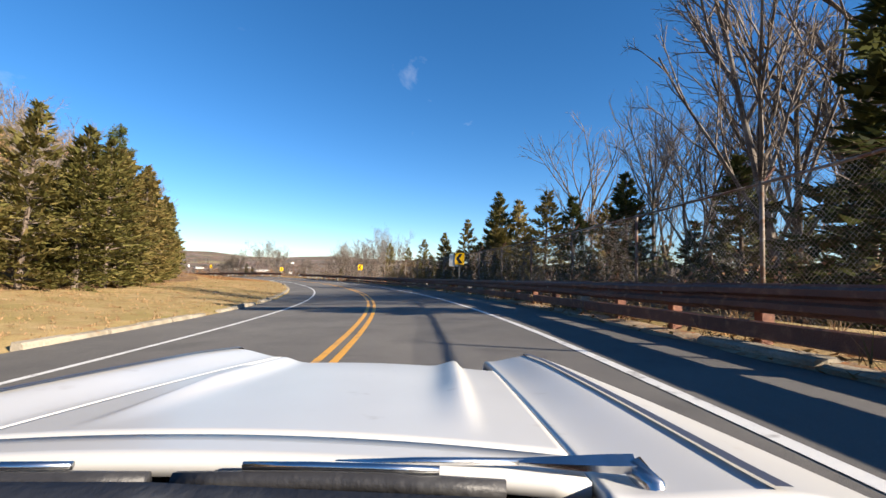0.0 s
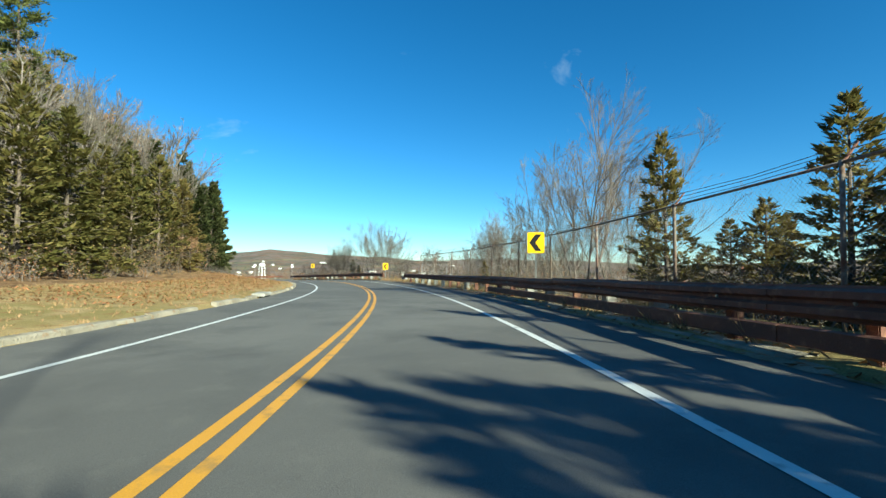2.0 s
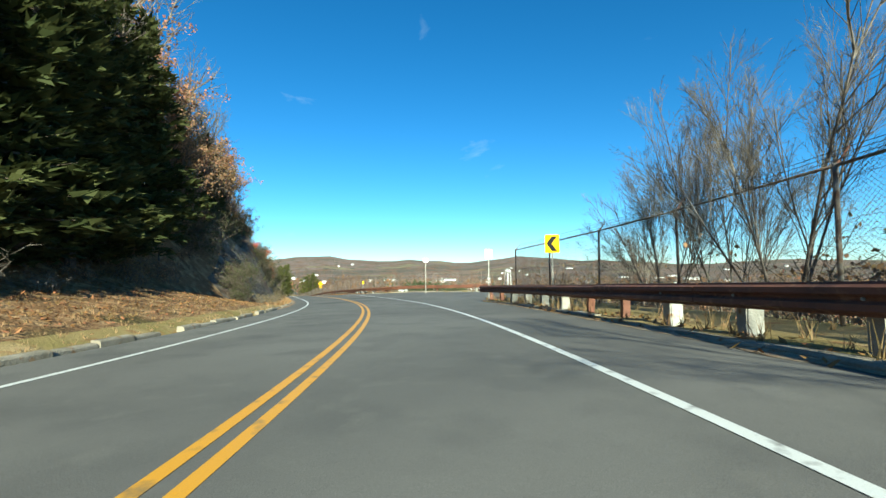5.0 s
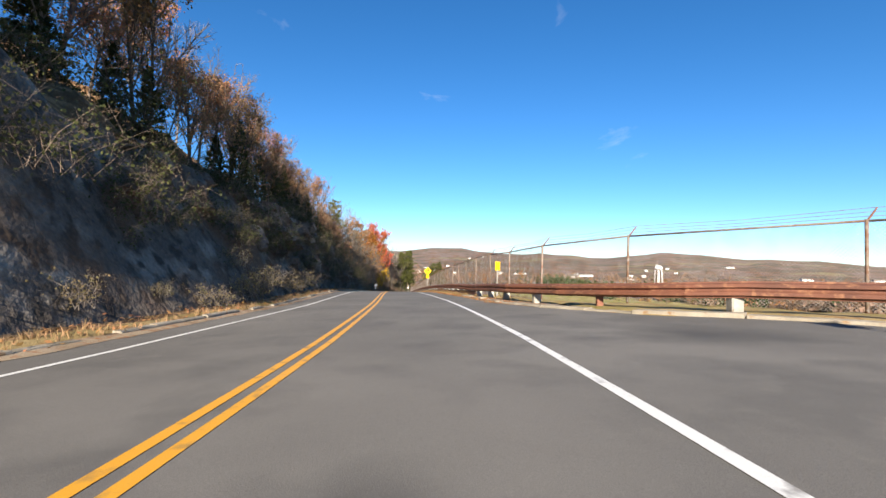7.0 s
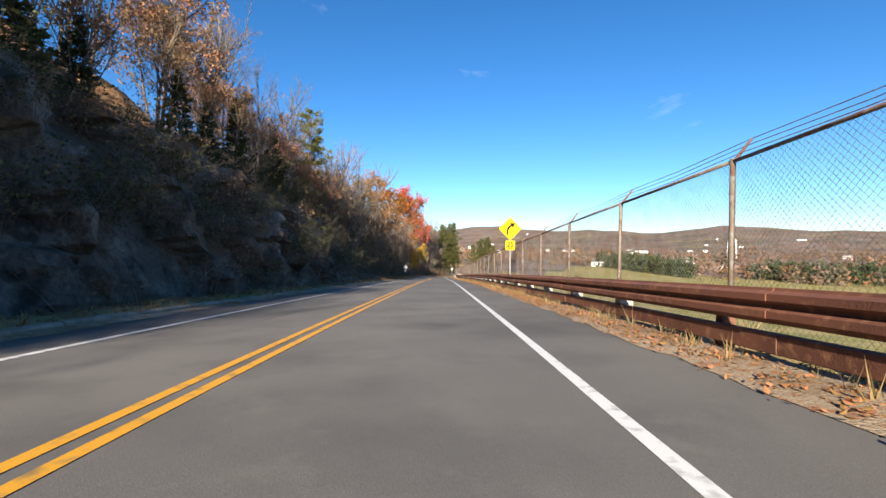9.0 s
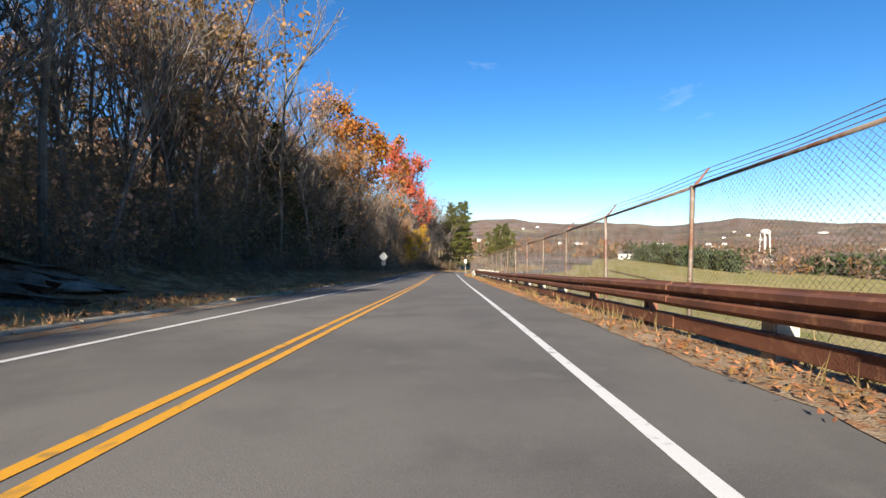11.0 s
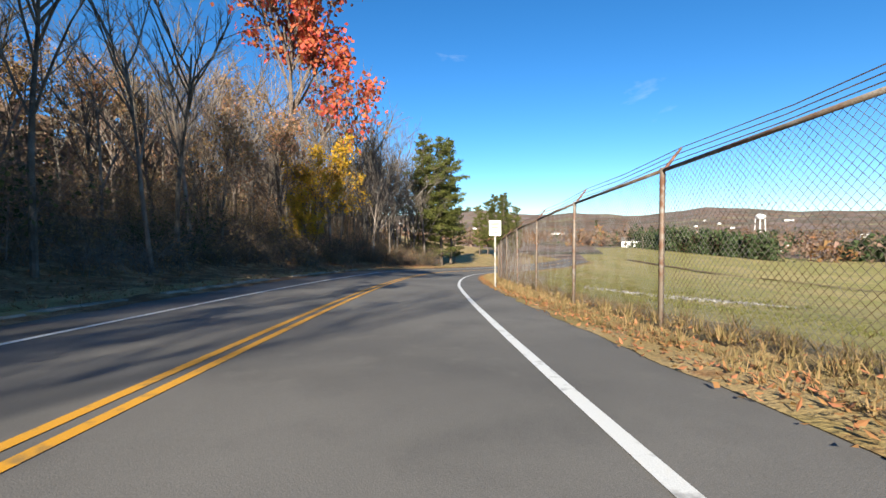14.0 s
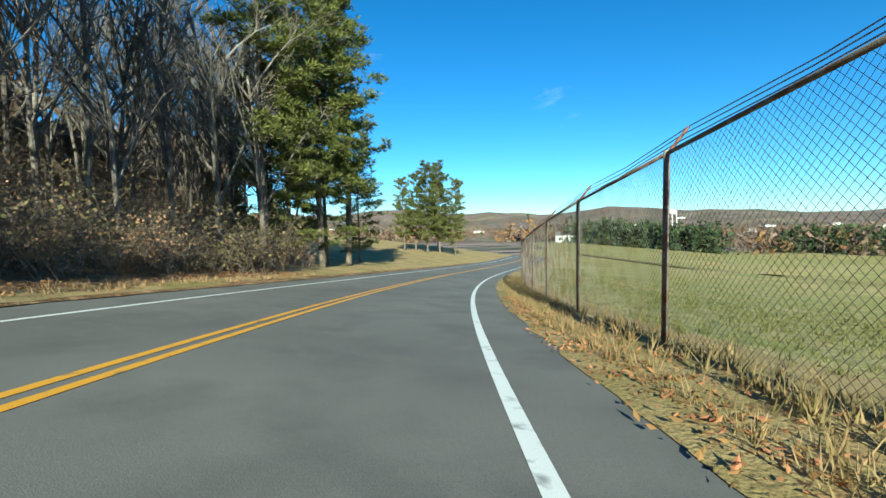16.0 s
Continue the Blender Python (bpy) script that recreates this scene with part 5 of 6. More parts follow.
# ---- the valley: far woods, evergreen rows, buildings, water tower ----
def crowns(name, count, where, size, material, seed, label, tris=24, evergreen=False):
    """Many small ragged crowns as one body of woodland; where(r) gives a place or None."""
    r = random.Random(seed)
    v, f = [], []
    made = 0
    while made < count:
        xy = where(r)
        if xy is None:
            continue
        made += 1
        x, y = xy
        z = level(x, y)
        w = r.uniform(*size)
        h = w * (r.uniform(1.5, 2.2) if evergreen else r.uniform(1.0, 1.5))
        for k in range(tris):
            a, q = r.uniform(0, 6.28), math.sqrt(r.random())
            u = r.random()
            env = (1.0 - u * 0.85) if evergreen else math.sin(0.35 + 2.5 * u)
            c = Vector((x + math.cos(a) * q * w * 0.55 * env, y + math.sin(a) * q * w * 0.55 * env, z + u * h))
            n = len(v)
            g = w * 0.2
            for _ in range(3):
                v.append(c + Vector((r.gauss(0, 0.6), r.gauss(0, 0.6), r.gauss(0, 0.6))) * g)
            f.append((n, n + 1, n + 2))
    return put(name, mesh_of(name, v, f, material), label=label, category="woodland", kind="stuff")


def sector(lo, hi, a0, a1, power=0.6):
    def where(r):
        d = lo + (hi - lo) * r.random() ** (1 / power)
        a = radians(r.uniform(a0, a1))
        x, y = -150 - math.sin(a) * d, 130 + math.cos(a) * d
        if noise.noise(Vector((x * 0.008, y * 0.008, 0.0))) < -0.12:
            return None
        if math.hypot(x + 340, y - 270) < 125 or math.hypot(x + 300, y - 350) < 120 or np.hypot(LX - x, LY - y).min() < 170:
            return None
        return x, y
    return where


def row(x0, y0, x1, y1, wide):
    def where(r):
        t = r.random()
        return x0 + (x1 - x0) * t + r.gauss(0, wide), y0 + (y1 - y0) * t + r.gauss(0, wide)
    return where


FAR_BROWN = leafmat("far_brown_woods", (0.2, 0.135, 0.095), 0, 0.3, 0.2)
FAR_RUST = leafmat("far_russet_woods", (0.27, 0.14, 0.06), 0, 0.3, 0.2)
FAR_GREEN = leafmat("far_evergreens", (0.06, 0.085, 0.035), 0, 0.3, 0.2)
crowns("far_woods", 5200, sector(290, 2600, -45, 112), (6, 12), FAR_BROWN, 1, "leafless grey-brown woods across the valley floor")
crowns("far_autumn_trees", 1500, sector(290, 2000, -20, 108), (5, 11), FAR_RUST, 2, "scattered russet trees among the valley woods")
crowns("far_evergreens", 500, sector(350, 2200, -20, 108), (5, 9), FAR_GREEN, 3, "dark evergreens scattered through the valley woods", evergreen=True)
def behind(r):
    s = r.uniform(262, 420)
    x, y, _ = place(s, low_edge(min(s, 372)) - r.uniform(34, 75), 0.0, flat=True)
    return float(x), float(y)


crowns("deep_woods", 420, behind, (7, 12), FAR_BROWN, 9, "grey-brown leafless woods behind the roadside trees", 60)
crowns("evergreen_row", 330, row(-470, 398, -390, 408, 5), (5, 7.5), FAR_GREEN, 4, "dense dark row of evergreens beyond the pasture", 40, True)
crowns("evergreen_row", 260, row(-385, 475, -330, 520, 5), (5, 7.5), FAR_GREEN, 5, "second dark evergreen row at the field edge", 40, True)
crowns("field_edge_trees", 160, row(-560, 420, -480, 425, 8), (4, 7), FAR_BROWN, 6, "grey-brown trees along the pasture's edge", 36)
crowns("field_edge_trees", 130, row(-300, 520, -230, 470, 10), (6, 10), FAR_BROWN, 7, "brown leafless trees along the pasture's edge", 36)

HOUSE_WALL = mat("white_siding", (0.675, 0.666, 0.639), 0.7, spots=(((0.54, 0.522, 0.486), 0.3, 0.6, 0.1, 4),), rand=0.12)
ROOF = mat("grey_roof", (0.15, 0.139, 0.128), 0.85, spots=(((0.0975, 0.09, 0.0825), 0.5, 0.55, 0.1, 4),), rand=0.3)
GLASS = mat("dark_window_glass", (0.03, 0.035, 0.04), 0.15)


def house(x, y, w, d, h, turn, label, group="buildings in the valley", sink=0.6):
    t = thing("building", Matrix.Translation((x, y, level(x, y) - sink)) @ pose(0, 0, 0, 0, 0, turn), label, "building", group)
    part("wall", box(-w / 2, w / 2, -d / 2, d / 2, 0, h), HOUSE_WALL, t)
    bm = bmesh.new()
    rise, o = min(d * 0.3, 4.0), 0.4
    pts = [(-w / 2 - o, -d / 2 - o, h), (w / 2 + o, -d / 2 - o, h), (w / 2 + o, d / 2 + o, h), (-w / 2 - o, d / 2 + o, h), (-w / 2 - o, 0, h + rise), (w / 2 + o, 0, h + rise)]
    q = [bm.verts.new(p) for p in pts]
    for a in ((0, 1, 5, 4), (2, 3, 4, 5), (1, 2, 5), (3, 0, 4), (3, 2, 1, 0)):
        bm.faces.new([q[i] for i in a])
    part("roof", bm, ROOF, t)
    n = max(2, int(w / 4))
    for i in range(n):
        cx = -w / 2 + w * (i + 0.5) / n
        part("window", box(cx - 0.6, cx + 0.6, -d / 2 - 0.05, -d / 2 + 0.05, h * 0.4, h * 0.75), GLASS, t)
    return t


hr = random.Random(8)
house(-530, 552, 30, 12, 9, 35, "large white industrial building among autumn trees")
house(-485, 560, 16, 10, 6, 60, "white block building beside the larger one")
house(-470, 395, 14, 8, 5, 40, "low pale farm building at the field edge")
house(-590, 545, 40, 14, 7, 30, "long white warehouse in the valley")
for i in range(46):
    d, a = hr.uniform(700, 3000), radians(hr.uniform(8, 100))
    x, y = -150 - math.sin(a) * d, 130 + math.cos(a) * d
    big = hr.random() < 0.3
    house(x, y, hr.uniform(25, 45) if big else hr.uniform(9, 15), hr.uniform(10, 16) if big else 8, hr.uniform(5, 8), hr.uniform(20, 70), "long pale building far off in the valley" if big else "small white house far off in the valley", sink=-2.0)


def water_tower(x, y, top):
    z0 = level(x, y)
    t = thing("water_tower", Matrix.Translation((x, y, z0)), "white water tower on tall legs above the woods", "water tower")
    tall = top - z0
    bm = bmesh.new()
    prof = [(0.02, tall), (3.0, tall - 0.7), (5.3, tall - 2.2), (5.8, tall - 4.2), (5.0, tall - 6.0), (2.6, tall - 7.2), (0.02, tall - 7.6)]
    rings = []
    for r, z in prof:
        rings.append([bm.verts.new((r * math.cos(a * math.pi / 10), r * math.sin(a * math.pi / 10), z)) for a in range(20)])
    for a, b in zip(rings, rings[1:]):
        for j in range(20):
            bm.faces.new((a[j], b[j], b[(j + 1) % 20], a[(j + 1) % 20]))
    for fc in bm.faces:
        fc.smooth = True
    part("tank", bm, HOUSE_WALL, t)
    for j in range(6):
        a = j * math.pi / 3
        p, q = Vector((7.0 * math.cos(a), 7.0 * math.sin(a), -1)), Vector((5.4 * math.cos(a), 5.4 * math.sin(a), tall - 6))
        put("leg", mesh_of("leg", *tube([p, q], 0.32, 8), HOUSE_WALL, True), t)
    put("riser", mesh_of("riser", *tube([Vector((0, 0, -1)), Vector((0, 0, tall - 7.4))], 0.7, 10), HOUSE_WALL, True), t)


water_tower(-606, 717, 3.5)


def strip_on_ground(name, pts, width, material, label, lift=0.12):
    v, f = [], []
    dense = []
    for a, b in zip(pts, pts[1:]):
        n = max(2, int(math.dist(a, b) / 4))
        dense += [(a[0] + (b[0] - a[0]) * i / n, a[1] + (b[1] - a[1]) * i / n) for i in range(n)]
    for i, (x, y) in enumerate(dense):
        p, q = dense[max(i - 1, 0)], dense[min(i + 1, len(dense) - 1)]
        ln = math.dist(p, q)
        nx, ny = -(q[1] - p[1]) / ln * width / 2, (q[0] - p[0]) / ln * width / 2
        for sx in (1, -1):
            v.append((x + nx * sx, y + ny * sx, level(x + nx * sx, y + ny * sx) + lift))
    f = [(2 * i, 2 * i + 1, 2 * i + 3, 2 * i + 2) for i in range(len(dense) - 1)]
    put(name, mesh_of(name, v, f, material), label=label, category="farm lane", kind="structure")


EARTH = mat("bare_earth_lane", (0.18, 0.122, 0.072), 0.95, spots=(((0.101, 0.0648, 0.036), 0.4, 0.55, 0.1, 5),), bump=0.5, bump_scale=5, vary=0.2)
strip_on_ground("farm_lane", [(-372, 300), (-334, 297), (-300, 303), (-262, 318), (-215, 330)], 3.0, EARTH, "bare earth farm lane crossing the pasture", 0.35)

STONE = mat("grey_rubble_stone", (0.2, 0.19, 0.175), 0.9, spots=(((0.12, 0.113, 0.105), 1.0, 0.52, 0.12, 4),), island=0.45)
rr = random.Random(17)
v, f = [], []
for i in range(900):
    t = rr.random()
    x, y = -262.5 + 4 * t + rr.gauss(0, 1.8), 196 + 15 * t + rr.gauss(0, 1.5)
    c = Vector((x, y, level(x, y) + 0.03))
    n, g = len(v), rr.uniform(0.08, 0.24)
    for k in range(6):
        a = k * math.pi / 3 + rr.uniform(-0.3, 0.3)
        v.append(c + Vector((math.cos(a) * g, math.sin(a) * g, -0.1)))
    for k in range(3):
        a = k * 2.1 + rr.uniform(-0.4, 0.4)
        v.append(c + Vector((math.cos(a) * g * 0.6, math.sin(a) * g * 0.6, g * rr.uniform(0.35, 0.6))))
    f += [(n + 6, n + 7, n + 8), (n, n + 1, n + 6), (n + 1, n + 2, n + 7, n + 6), (n + 2, n + 3, n + 7), (n + 3, n + 4, n + 8, n + 7), (n + 4, n + 5, n + 8), (n + 5, n, n + 6, n + 8)]
put("rubble_patch", mesh_of("rubble_patch", v, f, STONE), label="patch of grey rubble stones in the pasture", category="rubble", kind="stuff")

# utility poles by the pasture
for x, y in ((-452, 372), (-440, 374), (-356, 440)):
    t = thing("utility_pole", Matrix.Translation((x, y, level(x, y))), "wooden utility pole with a crossarm", "utility pole", "utility poles")
    put("pole", mesh_of("pole", *tube([Vector((0, 0, -1)), Vector((0, 0, 10))], 0.22, 8, 0.15), DARK_BARK), t)
    part("crossarm", box(-1.4, 1.4, -0.12, 0.12, 9.0, 9.25), DARK_BARK, t)


# ---- fallen leaves, straw and weeds beside the road ----
def scatter_leaves(name, count, where, size, material, seed, label):
    r = random.Random(seed)
    v, f = [], []
    for _ in range(count):
        s, lat = where(r)
        c = Vector(place(s, lat, max(float(ground_z(s, lat)), 0.0) + r.uniform(0.025, 0.07)))
        a, g = r.uniform(0, 6.28), r.uniform(*size)
        t = Vector((math.cos(a), math.sin(a), r.gauss(0, 0.35)))
        u = Vector((-math.sin(a), math.cos(a), r.gauss(0, 0.35)))
        n = len(v)
        v += [c - t * g, c + u * g * 0.5, c + t * g + Vector((0, 0, r.uniform(0, g * 0.6))), c - u * g * 0.5]
        f.append((n, n + 1, n + 2, n + 3))
    put(name, mesh_of(name, v, f, material), label=label, category="fallen leaves", kind="stuff")


def scatter_tufts(name, count, where, height, material, seed, label, blades=9):
    r = random.Random(seed)
    v, f = [], []
    for _ in range(count):
        s, lat = where(r)
        c = Vector(place(s, lat, max(float(ground_z(s, lat)), -0.02 if abs(lat) < 9 else -99)))
        h = r.uniform(*height)
        for _ in range(blades):
            a = r.uniform(0, 6.28)
            o = c + Vector((math.cos(a), math.sin(a), 0)) * r.uniform(0, 0.12)
            tip = o + Vector((r.gauss(0, 0.35), r.gauss(0, 0.35), 1)) * h * r.uniform(0.5, 1.1)
            w = Vector((-math.sin(a), math.cos(a), 0)) * r.uniform(0.006, 0.014)
            n = len(v)
            v += [o - w, o + w, tip]
            f.append((n, n + 1, n + 2))
    put(name, mesh_of(name, v, f, material), label=label, category="dry grass", kind="stuff")


def east(s0, s1, lo, hi):
    def where(r):
        s = r.uniform(s0, s1)
        e = float(edge_right(s))
        return s, e + r.triangular(lo, hi, 0.1)
    return where


def west(s0, s1, lo, hi):
    def where(r):
        s = r.uniform(s0, s1)
        return s, float(edge_left(s)) - r.uniform(lo, hi)
    return where


scatter_leaves("fallen_leaves", 26000, east(174, 365, -0.45, 1.1), (0.02, 0.048), LITTER, 1, "drift of fallen orange-brown leaves along the kerb")
scatter_leaves("fallen_leaves", 2500, east(-10, 140, -0.25, 0.8), (0.03, 0.08), LITTER, 2, "fallen leaves under the guardrail")
scatter_leaves("fallen_leaves", 14000, west(60, 145, 1.2, 8.0), (0.03, 0.075), LITTER, 3, "fallen leaves covering the bank")
scatter_leaves("fallen_leaves", 11000, west(250, 372, 0.1, 4.5), (0.03, 0.07), LITTER, 4, "fallen leaves below the thicket")
scatter_leaves("fallen_leaves", 2500, west(145, 280, 0.0, 1.6), (0.04, 0.1), LITTER, 5, "fallen leaves at the foot of the cliff")
scatter_tufts("dry_grass", 3600, east(296, 385, 0.0, 1.9), (0.06, 0.26), STRAW, 6, "tufts of straw-coloured grass along the fence", 12)
scatter_tufts("dry_grass", 900, east(184, 300, 0.1, 1.3), (0.1, 0.45), STRAW, 7, "dry weeds growing under the guardrail")
scatter_tufts("dry_grass", 900, east(-10, 140, 0.2, 2.2), (0.15, 0.5), STRAW, 8, "dry weeds behind the guardrail")
scatter_tufts("verge_grass", 9000, west(-5, 145, 0.25, 9.0), (0.04, 0.12), STRAW, 9, "short dry grass of the verge", 7)
scatter_tufts("verge_grass", 1500, west(145, 372, 0.1, 1.2), (0.06, 0.25), STRAW, 10, "thin dry grass along the kerb")
scatter_tufts("pasture_grass", 9000, lambda r: (r.uniform(318, 420), 3.4 + abs(r.gauss(0, 12))), (0.05, 0.16), leafmat("green_grass_blades", (0.2, 0.19, 0.06)), 11, "short green grass of the pasture", 8)


def drain_inlet(s, lat):
    t = thing("drain_inlet", spot(s, lat, 0.0), "concrete storm drain opening in the kerb", "drain")
    part("hood", box(-0.35, 0.2, -0.75, 0.75, 0.06, 0.2, 0.02), CONCRETE, t)
    # solid block in sign black paints the shade inside the opening
    part("throat", box(-0.3, 0.16, -0.6, 0.6, -0.05, 0.06), SIGN_BLACK, t, "black block painted as the shade in the opening below the hood")


drain_inlet(68.7, -6.2)

def gate(s, lat):
    t = thing("fence_gate", spot(s, lat, 0.0), "galvanised chain-link gate frame behind the fence corner", "gate")
    for x in (0.15, 1.5, 2.9):
        put("upright", mesh_of("upright", *tube([Vector((x, 0.1, -0.4)), Vector((x, 0.1, 1.75))], 0.03, 8), GALV, True), t)
    for z in (0.15, 0.95, 1.7):
        put("crossbar", mesh_of("crossbar", *tube([Vector((0.15, 0.1, z)), Vector((2.9, 0.1, z))], 0.022, 6), GALV, True), t)
    put("brace", mesh_of("brace", *tube([Vector((0.15, 0.1, 1.7)), Vector((1.5, 0.1, 0.95))], 0.016, 6), GALV, True), t)
    pieces = []
    for k in range(-20, 34):
        for sg in (1, -1):
            pts = [(k * 0.085 + sg * q, z) for q, z in ((0, 0.15), (1.55, 1.7))]
            if sg < 0:
                pts = [(x + 1.55, z) for x, z in pts]
            (x0, z0), (x1, z1) = pts
            if min(x0, x1) > 0.15 and max(x0, x1) < 2.9:
                pieces.append(tube([Vector((x0, 0.1, z0)), Vector((x1, 0.1, z1))], 0.003, 3))
    put("wire_mesh", mesh_of("wire_mesh", *merge(*pieces), WIRE), t)


gate(91.9, 6.2)

# a fallen length of kerb beside the guardrail's end
bm = box(-0.09, 0.09, -1.2, 1.2, 0, 0.16, 0.025)
bmesh.ops.transform(bm, matrix=spot(296.4, 2.85, 0.02, -3) @ pose(0, 0, 0, 0, 4, 0), verts=bm.verts)
me = bpy.data.meshes.new("kerb_slab")
bm.to_mesh(me)
bm.free()
me.materials.append(CONCRETE)
put("kerb_slab", me, label="loose concrete slab lying below the guardrail", category="concrete slab")


# ---- cracks in the asphalt ----
TAR = mat("crack_sealant", (0.02, 0.02, 0.02), 0.6, vary=0.1)


def crack(s0, lat0, s1, lat1, seed):
    r = random.Random(seed)
    n = 40
    pts = [(s0 + (s1 - s0) * i / n + 0, lat0 + (lat1 - lat0) * i / n + 0.05 * math.sin(i * 0.7 + seed) + r.gauss(0, 0.012)) for i in range(n + 1)]
    v, f = [], []
    for i, (s, l) in enumerate(pts):
        w = r.uniform(0.003, 0.009)
        v += [place(s - (w if abs(lat1 - lat0) > 1 else 0), l - w, 0.003), place(s + (w if abs(lat1 - lat0) > 1 else 0), l + w, 0.004)]
    return v, [(2 * i, 2 * i + 1, 2 * i + 3, 2 * i + 2) for i in range(n)]


cr = random.Random(40)
pieces = []
pieces += [crack(s, l, s + cr.uniform(5, 9), l + cr.uniform(-0.2, 0.2), int(s) + 7) for s, l in ((20, 3.0), (60, -3.0), (150, 6), (158, 9), (210, -3.4), (260, -0.4), (290, -3.2), (336, -2.0))]
put("asphalt_cracks", mesh_of("asphalt_cracks", *merge(*pieces), TAR), label="thin dark cracks along the asphalt", category="crack", kind="stuff")


# ---- the white car, standing where the drive begins ----
def build_car():
    car = thing("car", None, "white vintage car with a long sculpted hood and red dashboard", "car")
    mid = -0.212

    def skin(x, y):
        """Height of the car's top surface."""
        u = abs(x - mid)
        t = min(1.0, max(0.0, (y - 0.5) / 0.9))
        z = 0.772 - 0.09 * (y - 0.55) - 0.016 * (y - 0.55) ** 2
        z += 0.02 * max(0.0, 1 - (u / 0.4) ** 2)
        z += 0.02 * math.exp(-((u - 0.255) / (0.014 if u > 0.255 else 0.04)) ** 2) * min(1, max(0.0, y - 0.6) * 3)
        z += (0.01 + 0.02 * t) * math.exp(-((u - 0.53) / 0.1) ** 2)
        if u > 0.55:
            z -= 1.1 * (u - 0.55) ** 2
        if u > 0.7:
            z -= 7.0 * (u - 0.7) ** 2
        roll = 1.34 if u < 0.372 else 1.66
        return z - 5.0 * max(0, y - roll) ** 2

    def sheet(name, u0, u1, y0, y1, sign, material, label="", nx=26, ny=22, lift=0.0):
        v, f = [], []
        for j in range(ny):
            y = y0 + (y1 - y0) * j / (ny - 1)
            for i in range(nx):
                u = u0 + (u1 - u0) * i / (nx - 1)
                x = mid + sign * u
                v.append((x, y, skin(x, y) + lift))
        k = len(v)
        v += [(x, y, z - 0.02) for x, y, z in v]
        for j in range(ny - 1):
            for i in range(nx - 1):
                a = j * nx + i
                q = (a, a + 1, a + nx + 1, a + nx)
                f.append(q if sign > 0 else q[::-1])
                q = tuple(k + w for w in q[::-1])
                f.append(q if sign > 0 else q[::-1])
        rim = [i for i in range(nx)] + [j * nx + nx - 1 for j in range(1, ny)] + [(ny - 1) * nx + i for i in range(nx - 2, -1, -1)] + [j * nx for j in range(ny - 2, 0, -1)]
        for a, b in zip(rim, rim[1:] + rim[:1]):
            f.append((a, a + k, b + k, b) if sign > 0 else (b, b + k, a + k, a))
        put(name, mesh_of(name, v, f, material, True), car, label=label)

    sheet("hood", -0.37, 0.37, 0.56, 1.5, 1, CAR_WHITE, "white hood with two raised creases", 90, 40)
    for sg in (1, -1):
        sheet("fender", 0.375, 0.82, 0.42, 1.86, sg, CAR_WHITE, nx=44, ny=50)
        v, f = [], []
        for j in range(20):
            y = 0.44 + 1.3 * j / 19
            u = 0.545 - 0.02 * (y - 0.44) / 1.3
            for du in (-0.009, 0.009):
                x = mid + sg * (u + du)
                v.append((x, y, skin(x, y) + 0.006))
        f = [(2 * j, 2 * j + 1, 2 * j + 3, 2 * j + 2) if sg > 0 else (2 * j + 1, 2 * j, 2 * j + 2, 2 * j + 3) for j in range(19)]
        put("fender_stripe", mesh_of("fender_stripe", v, f, STRIPE), car, label="dark trim stripe along the fender")
        part("side_panel", box(mid + sg * 0.81 - 0.02, mid + sg * 0.81 + 0.02, -2.2, 1.6, 0.22, 0.56, 0.015), CAR_WHITE, car)
    # cowl, wipers, dashboard
    sheet("cowl", -0.37, 0.37, 0.47, 0.553, 1, CAR_WHITE, nx=20, ny=4)
    v, f = sweep_bar([(-1.05, 0.36), (-0.75, 0.40), (-0.27, 0.422), (0.25, 0.40), (0.6, 0.335)], 0.764, 0.05, 0.032)
    put("windscreen_seal", mesh_of("windscreen_seal", v, f, BLACK_TRIM, True), car, label="black rubber strip below the windscreen")
    for x0, x1 in ((-0.255, 0.066), (-0.64, -0.28)):
        pts = [Vector((x0 + (x1 - x0) * k / 5, 0.448 - 0.16 * (x0 + (x1 - x0) * k / 5 + 0.1) ** 2, 0.786 + 0.002 * math.sin(math.pi * k / 5))) for k in range(6)]
        blade = put("wiper_blade", mesh_of("wiper_blade", *tube(pts, 0.010, 6), BLACK_TRIM, True), car, label="black rubber wiper blade")
        rail = [q + Vector((0, 0.004, 0.013)) for q in pts[1:5]]
        put("blade_frame", mesh_of("blade_frame", *tube(rail, 0.0045, 6), CHROME, True), blade)
    rod = [Vector((-0.105, 0.474, 0.794)), Vector((-0.02, 0.48, 0.796)), Vector((0.09, 0.485, 0.796))]
    arm = put("wiper_arm", mesh_of("wiper_arm", *tube(rod, 0.0045, 6), CHROME, True), car, label="metal wiper arm")
    shell = bmesh.new()
    prof = [(0.085, 0.006, 0.004), (0.13, 0.010, 0.007), (0.18, 0.014, 0.010), (0.206, 0.013, 0.011)]
    rings = [[shell.verts.new((x, 0.485 + w * math.cos(a), 0.796 + h * math.sin(a))) for a in (0.3, 1.57, 2.84, 3.7, 5.7)] for x, w, h in prof]
    for r0, r1 in zip(rings, rings[1:]):
        for k in range(5):
            shell.faces.new((r0[k], r1[k], r1[(k + 1) % 5], r0[(k + 1) % 5]))
    shell.faces.new(rings[0][::-1]), shell.faces.new(rings[-1])
    part("arm_cover", shell, CHROME, arm)
    put("pivot", mesh_of("pivot", *tube([Vector((0.205, 0.485, 0.796)), Vector((0.217, 0.468, 0.782)), Vector((0.217, 0.452, 0.75))], 0.012, 10, 0.017), CHROME, True), arm)
    bm = box(mid - 0.72, mid + 0.72, -0.05, 0.42, 0.62, 0.7, 0.03)
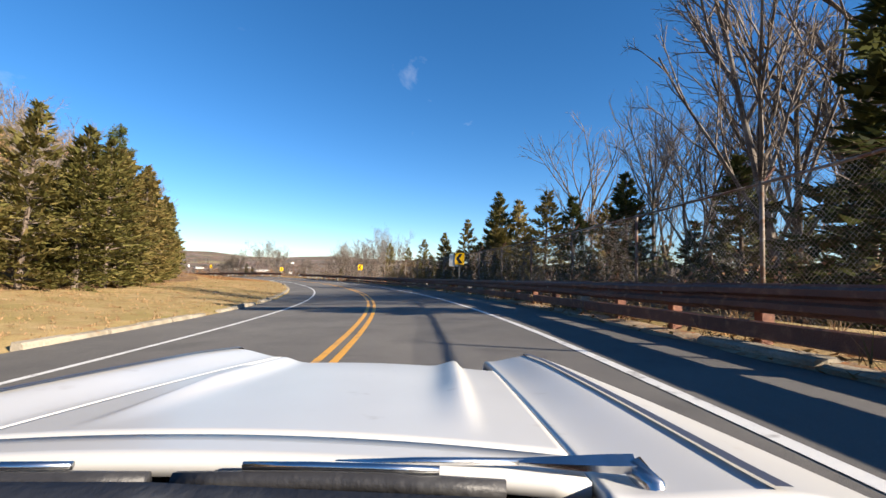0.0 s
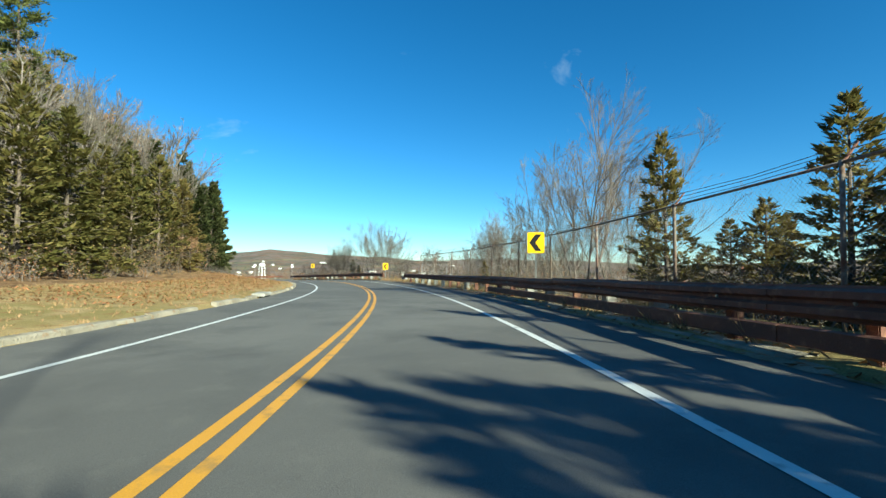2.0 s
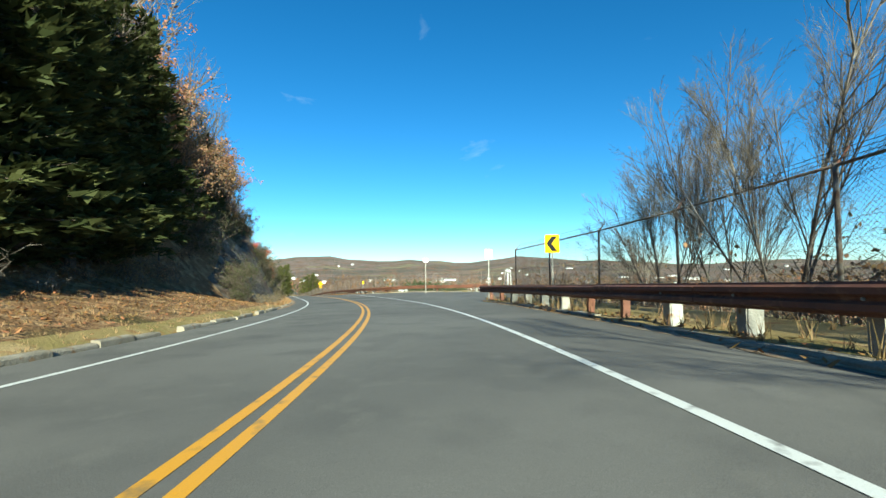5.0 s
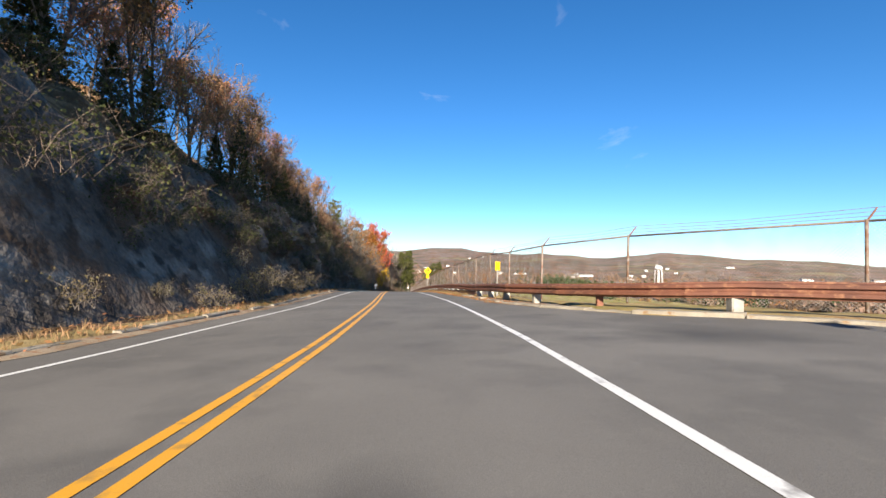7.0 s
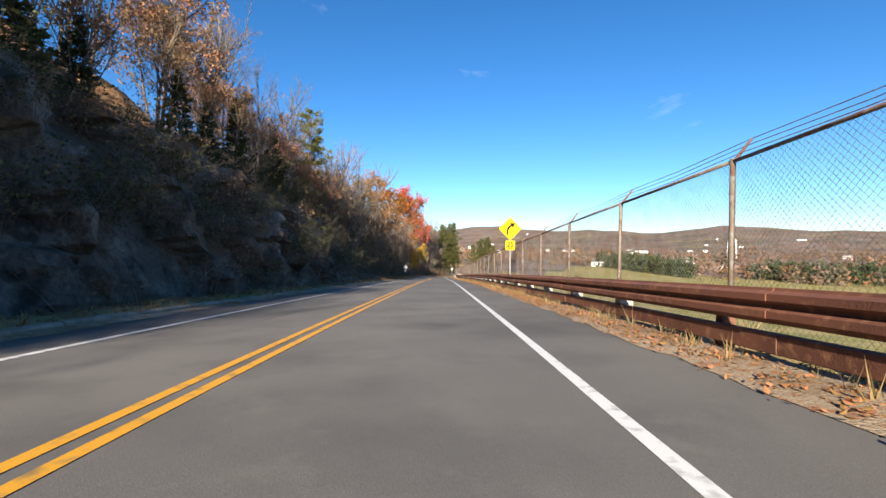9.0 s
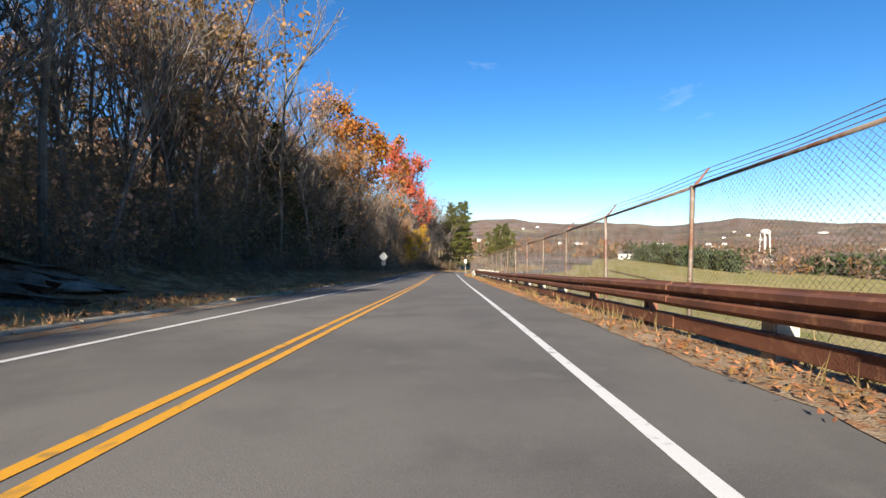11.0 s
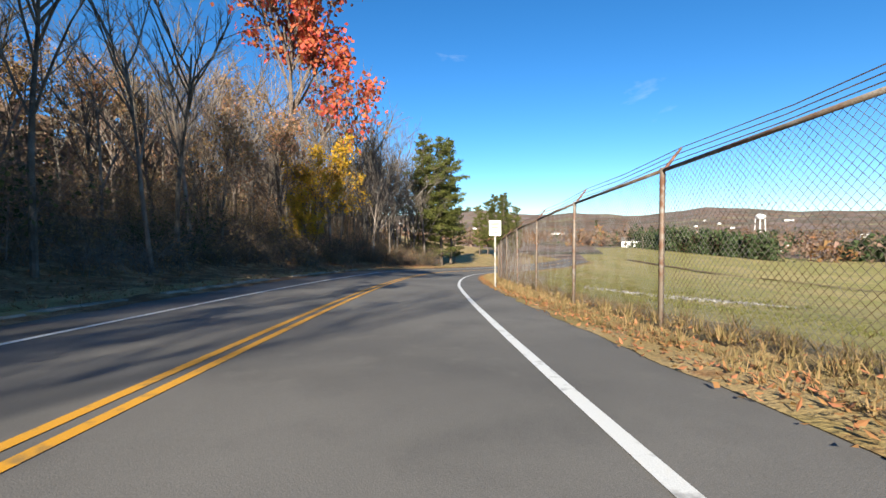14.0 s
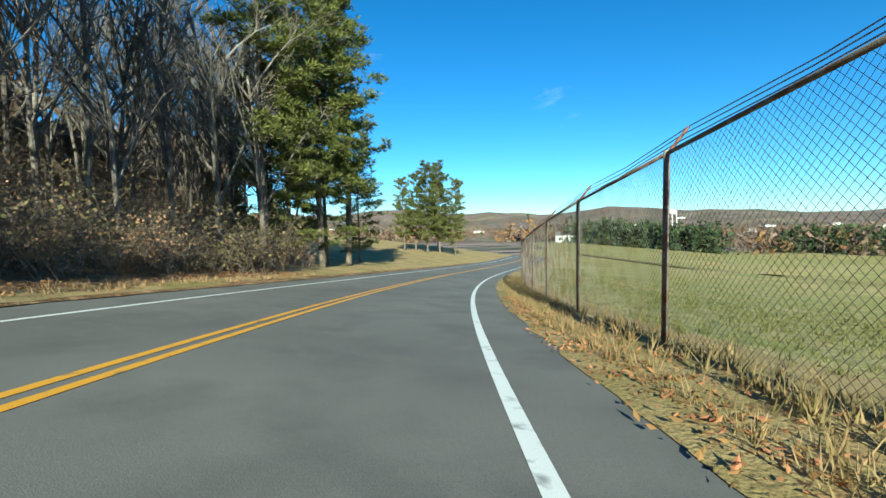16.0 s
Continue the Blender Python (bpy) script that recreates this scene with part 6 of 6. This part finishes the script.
    dash = part("dashboard", bm, RED_VINYL, car, "dark red vinyl dashboard")
    part("defroster_vent", box(-0.1, 0.32, 0.22, 0.27, 0.7, 0.712, 0.005), BLACK_TRIM, dash)
    # lower body and wheels
    part("floor_pan", box(mid - 0.75, mid + 0.75, -2.2, 1.6, 0.2, 0.28, 0.02), BLACK_TRIM, car)
    part("nose", box(mid - 0.74, mid + 0.74, 1.48, 1.68, 0.3, 0.56, 0.05), CAR_WHITE, car)
    part("rear_deck", box(mid - 0.78, mid + 0.78, -2.25, -1.25, 0.34, 0.66, 0.06), CAR_WHITE, car)
    part("bumper", box(mid - 0.72, mid + 0.72, 1.78, 1.88, 0.36, 0.46, 0.03), CHROME, car, "chrome front bumper")
    for sx in (-0.66, 0.66):
        for y in (-1.5, 1.15):
            bm = bmesh.new()
            bmesh.ops.create_cone(bm, cap_ends=True, segments=28, radius1=0.3, radius2=0.3, depth=0.19, matrix=pose(mid + sx, y, 0.3, 0, 90, 0))
            bmesh.ops.bevel(bm, geom=[e for e in bm.edges if e.is_boundary or len(e.link_faces) == 2 and e.calc_face_angle(0) > 1], offset=0.03, segments=2, affect="EDGES")
            wheel = part("tyre", bm, BLACK_TRIM, car)
            bm = bmesh.new()
            bmesh.ops.create_cone(bm, cap_ends=True, segments=20, radius1=0.18, radius2=0.16, depth=0.2, matrix=pose(mid + sx * 1.02, y, 0.3, 0, 90, 0))
            part("rim", bm, CHROME, wheel)
    car.matrix_basis = pose(0, 0, 0.0, 0, 0, 0)
    return car


def sweep_bar(line, z, deep, tall):
    v, f = [], []
    for x, y in line:
        v += [(x, y - deep, z - tall), (x, y - deep, z + tall * 0.4), (x, y, z + tall), (x, y + 0.01, z - tall)]
    for i in range(len(line) - 1):
        for j in range(4):
            k = (j + 1) % 4
            f.append((4 * i + j, 4 * i + k, 4 * i + 4 + k, 4 * i + 4 + j))
    f += [(3, 2, 1, 0), tuple(4 * (len(line) - 1) + j for j in range(4))]
    return v, f


build_car()
